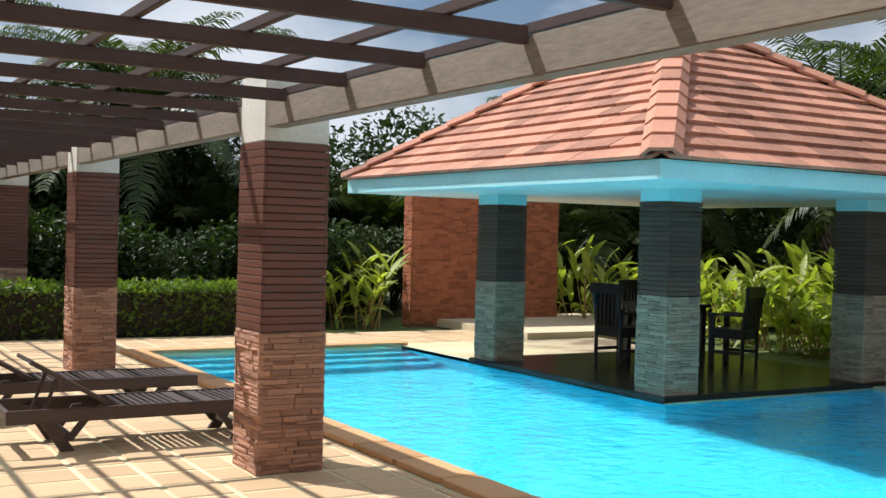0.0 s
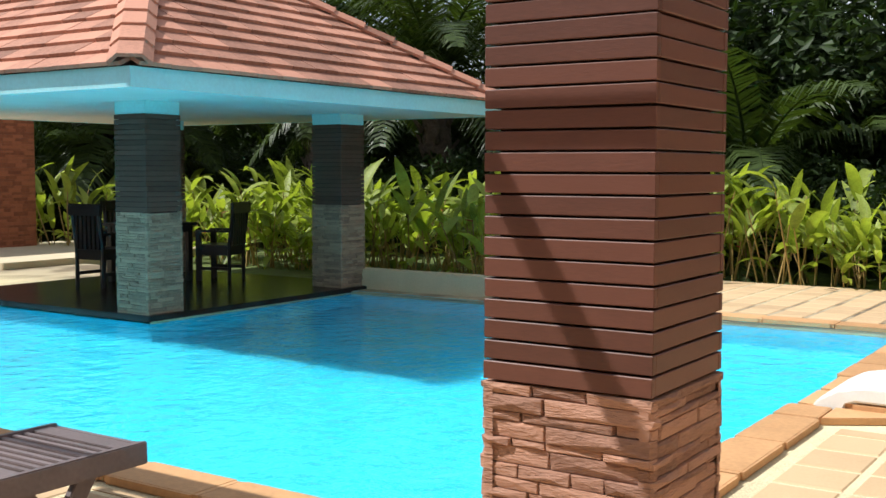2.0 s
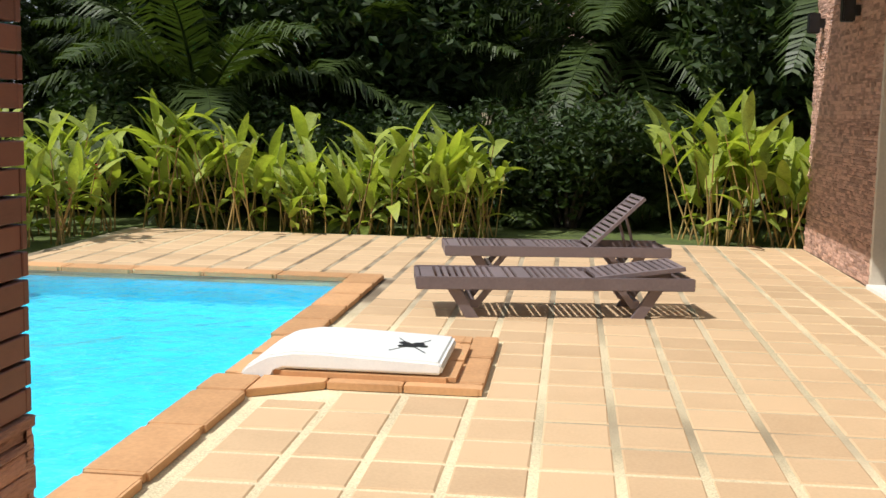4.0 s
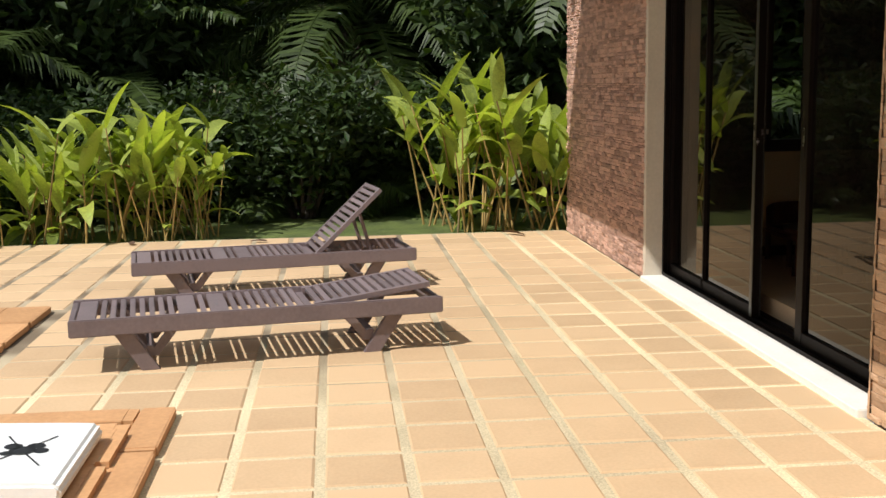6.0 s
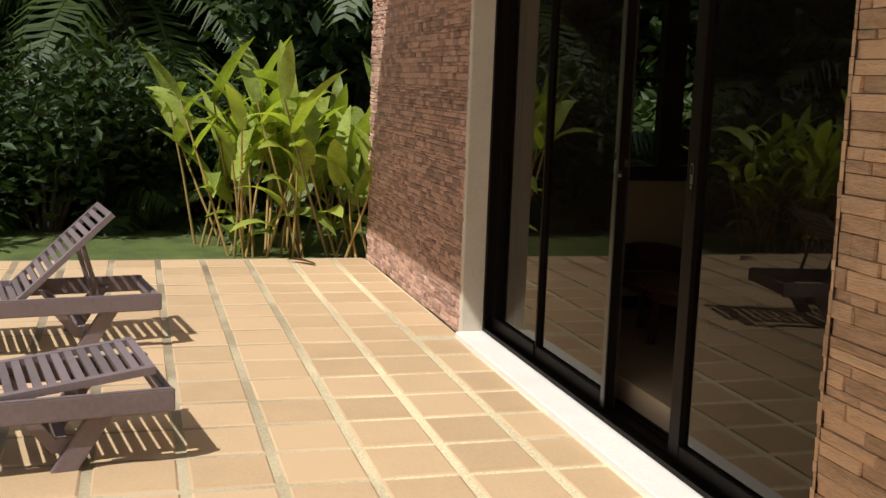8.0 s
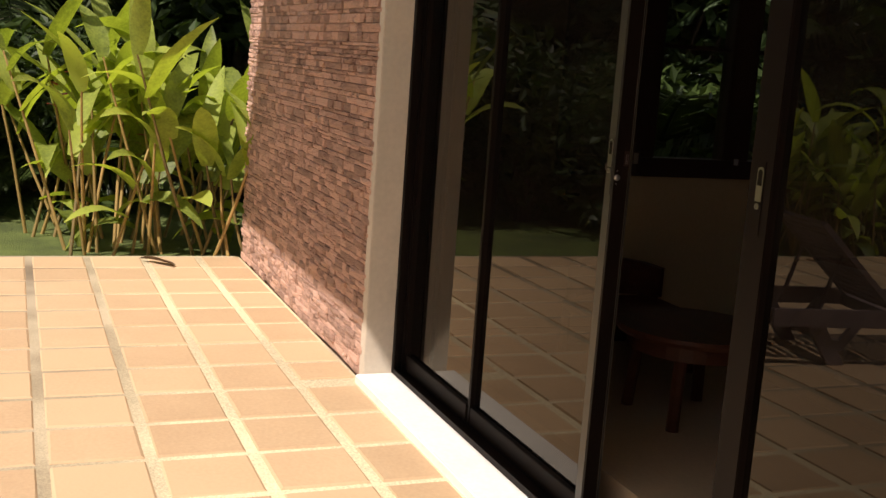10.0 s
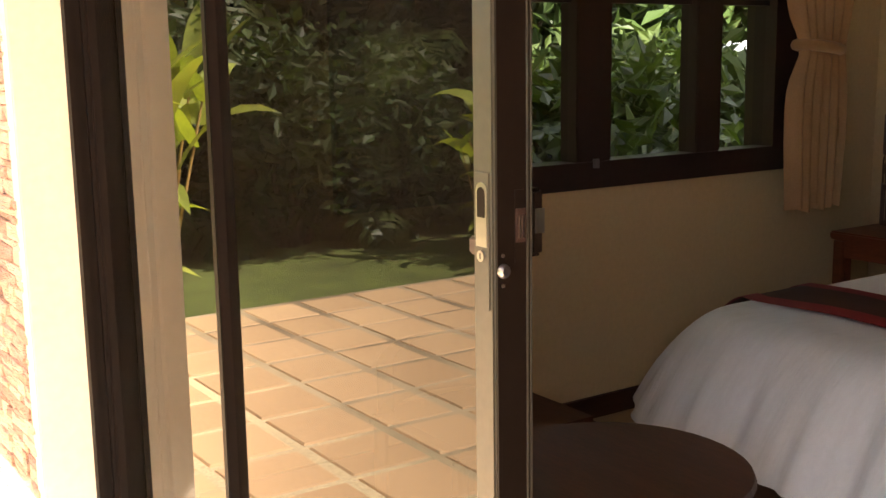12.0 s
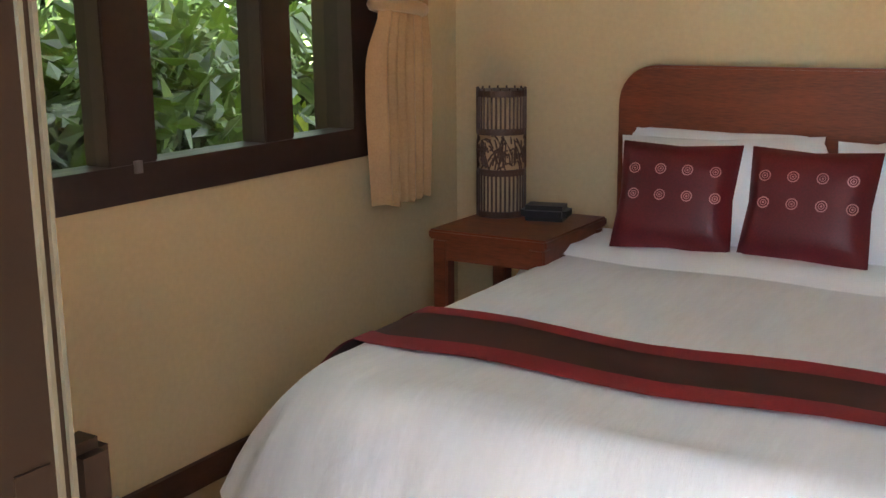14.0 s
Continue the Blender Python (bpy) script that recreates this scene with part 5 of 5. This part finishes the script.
# clipped hedge at the end of the terrace
for cx, rx in ((1.0, 1.5), (4.2, 1.35), (-2.3, 1.6)):
    w, l = leafy(VR, 5200, rx, 0.5, 0.36, 0.105, 0.02, box=True)
    h = thing("hedge", "clipped green hedge at the terrace's end", "hedge", "hedges", at=pose(cx, 17.35, -.05))
    # dark filler block, its colour stands for the shade between the leaves
    part("core", Geo().box(-rx + .06, rx - .06, -.44, .44, 0, .68), M["hedge_shade"], h)
    part("foliage", l, M["hedge"], h)


def palm(rng, trunk_h, fronds, length):
    tr, cr = Geo(), Geo()
    tr.tube([(0, 0, -.1), (.05, 0, trunk_h * .5), (0, .05, trunk_h)], [.3, .26, .24], 12)
    for i in range(26):
        a, z = i * 2.4, trunk_h * (.15 + .85 * i / 26)
        tr.tube([(.22 * math.cos(a), .22 * math.sin(a), z), (.4 * math.cos(a), .4 * math.sin(a), z + .25)], [.06, .025], 5)
    for i in range(fronds):
        a = i * 2.4 + rng.uniform(-.2, .2)
        rise = 0.1 + 2.3 * (i / fronds) ** 1.2
        d = Vector((math.cos(a), math.sin(a), rise)).normalized()
        p = Vector((0, 0, trunk_h))
        L = length * rng.uniform(.8, 1.1)
        pts = []
        n = 22
        for k in range(n + 1):
            pts.append((p.copy(), d.copy()))
            p = p + d * L / n
            d = (d + Vector((0, 0, -0.06 - .025 * rng.random()))).normalized()
        cr.tube([q for q, _ in pts], [.03 * (1 - .85 * k / n) for k in range(n + 1)], 4, cap=False)
        for k in range(3, n + 1):
            for hh in (0, .33, .66):
                q, dd = pts[k]
                q = q - dd * L / n * hh
                side = dd.cross(Vector((0, 0, 1))).normalized()
                ll = 0.62 * math.sin(math.pi * (0.12 + .83 * k / n)) + .1
                for s in (-1, 1):
                    e = (side * s + dd * .55 + Vector((0, 0, rng.uniform(-.1, .3)))).normalized()
                    mid = q + e * ll * .5
                    end = q + e * ll * .92 + Vector((0, 0, -ll * rng.uniform(.2, .5)))
                    w = dd * .02
                    cr.add([q - w, q + w, mid + w * 1.2, end, mid - w * 1.2], [(0, 1, 2, 4), (4, 2, 3)])
    return (("trunk", tr, "bark", True), ("crown", cr, "palm", False))


PK = [palm(VR, 2.2, 30, 3.6), palm(VR, 3.4, 32, 4.0), palm(VR, 1.1, 24, 3.0)]
make_clumps("palm_tree", "oil palm with long drooping dark green fronds", "palm tree",
            [(18.6, 4.3), (15.0, 19.5), (10.5, 23.6), (6.6, 23.4), (-1.8, 23.8), (13.2, 24.5), (17.0, -3.8), (19.5, 0.2), (16.6, 6.6), (-6.0, 24), (8.5, 24.5), (14.2, 18.8)],
            VR, PK, (0.9, 1.2), "garden palms")

make_clumps("palm_tree", "tall oil palm with upright arching fronds against the sky", "palm tree", [(15.9, 12.1), (16.6, 15.4), (5.4, 24.0)], VR, [palm(VR, 2.9, 34, 4.2), palm(VR, 3.6, 32, 4.0)], (1.0, 1.2), "garden palms")
make_clumps("tree", "dark leafy garden tree beyond the bedroom window", "tree", [(16.5, -9.0), (16.2, -6.4), (14.2, -11.8), (18.5, -11.5), (15.5, -12.5), (20, -8.5), (12.6, -13.5), (18.5, -15), (14.5, -16), (21, -13)], VR, TK, (0.8, 1.1), "garden trees")
FK = [palm(VR, 0.25, 15, 1.5), palm(VR, 0.4, 17, 1.8)]
make_clumps("small_palm", "small palm with arching fronds at the back of the border", "palm", [(15.9, 0.4), (16.1, 1.6), (15.8, -0.6)], VR, FK, (0.6, 0.9), "border palms")
make_clumps("small_palm", "low dark green palm outside the bedroom window", "palm", [(12.85, -4.3), (13.3, -4.9), (13.1, -5.9), (12.9, -6.5), (14.2, -4.8), (13.0, -7.2), (14.2, -6.2), (12.9, -7.9), (13.4, -8.6)], VR, FK, (0.8, 1.15), "small palms")
WK = []
for _ in range(2):
    w, l = leafy(VR, 3600, 1.0, 1.0, 0.85, 0.15)
    WK.append((("branch_frame", w, "bark", True), ("foliage", l, "palm", False)))
make_clumps("heliconia_plant", "green heliconia clump outside the bedroom window", "plant", [(12.9, -5.4), (12.4, -6.6), (13.4, -7.2), (12.2, -7.6)], VR, HK, (0.7, 0.95), "window heliconias")
make_clumps("shrub", "leafy green shrub outside the bedroom window", "shrub", [(14.3, -5.2), (13.2, -6.6), (14.6, -7.6), (12.4, -8.8), (14.2, -9.6), (12.2, -5.2)], VR, WK, (0.7, 1.05), "window shrubs")

# neighbouring house beyond the garden
nb = thing("neighbour_house", "distant house with brown tiled roof and blue fascia behind the trees", "house")
part("wall", Geo().box(27, 36, -9, 3.2, -.05, 2.9), M["beige_wall"], nb)
part("fascia", Geo().box(26.3, 36.6, -9.6, 3.8, 2.75, 2.98), M["teal"], nb, "blue painted fascia")
g = Geo()
for i in range(12):
    t0, t1 = i / 12, (i + 1.12) / 12
    z0, z1 = 3.02 + 2.6 * t0, 3.02 + 2.6 * t1
    g.add([(26.2 + 4.6 * t0, -9.7 + 4.6 * t0, z0 + .05), (26.2 + 4.6 * t0, 3.9 - 4.6 * t0, z0 + .05), (26.2 + 4.6 * t1, 3.9 - 4.6 * t1, z1), (26.2 + 4.6 * t1, -9.7 + 4.6 * t1, z1)], [(0, 3, 2, 1)])
    g.add([(26.2 + 4.6 * t0, 3.9 - 4.6 * t0, z0 + .05), (36.7 - 4.6 * t0, 3.9 - 4.6 * t0, z0 + .05), (36.7 - 4.6 * t1, 3.9 - 4.6 * t1, z1), (26.2 + 4.6 * t1, 3.9 - 4.6 * t1, z1)], [(0, 3, 2, 1)])
part("roof", g, M["far_roof"], nb, "brown tiled roof")

# dry leaves dropped on the paving
LR2 = random.Random(21)
for x, y, turn, size in ((13.05, -1.25, 40, 0.3), (13.1, 1.3, 75, 0.18), (13.15, 2.6, 20, 0.2), (13.0, 4.3, 110, 0.16)):
    g = Geo()
    blade(g, (0, 0, 0.012), (1, 0, 0.12), size, size * .3, 0.3, LR2, 6, 0.35)
    tagged(part("fallen_leaf", g, M["dry_leaf"], None, smooth=True, m=pose(x, y, 0.004, 0, 0, turn)), "curled dark brown dry leaf on the paving", "leaf", "fallen leaves")
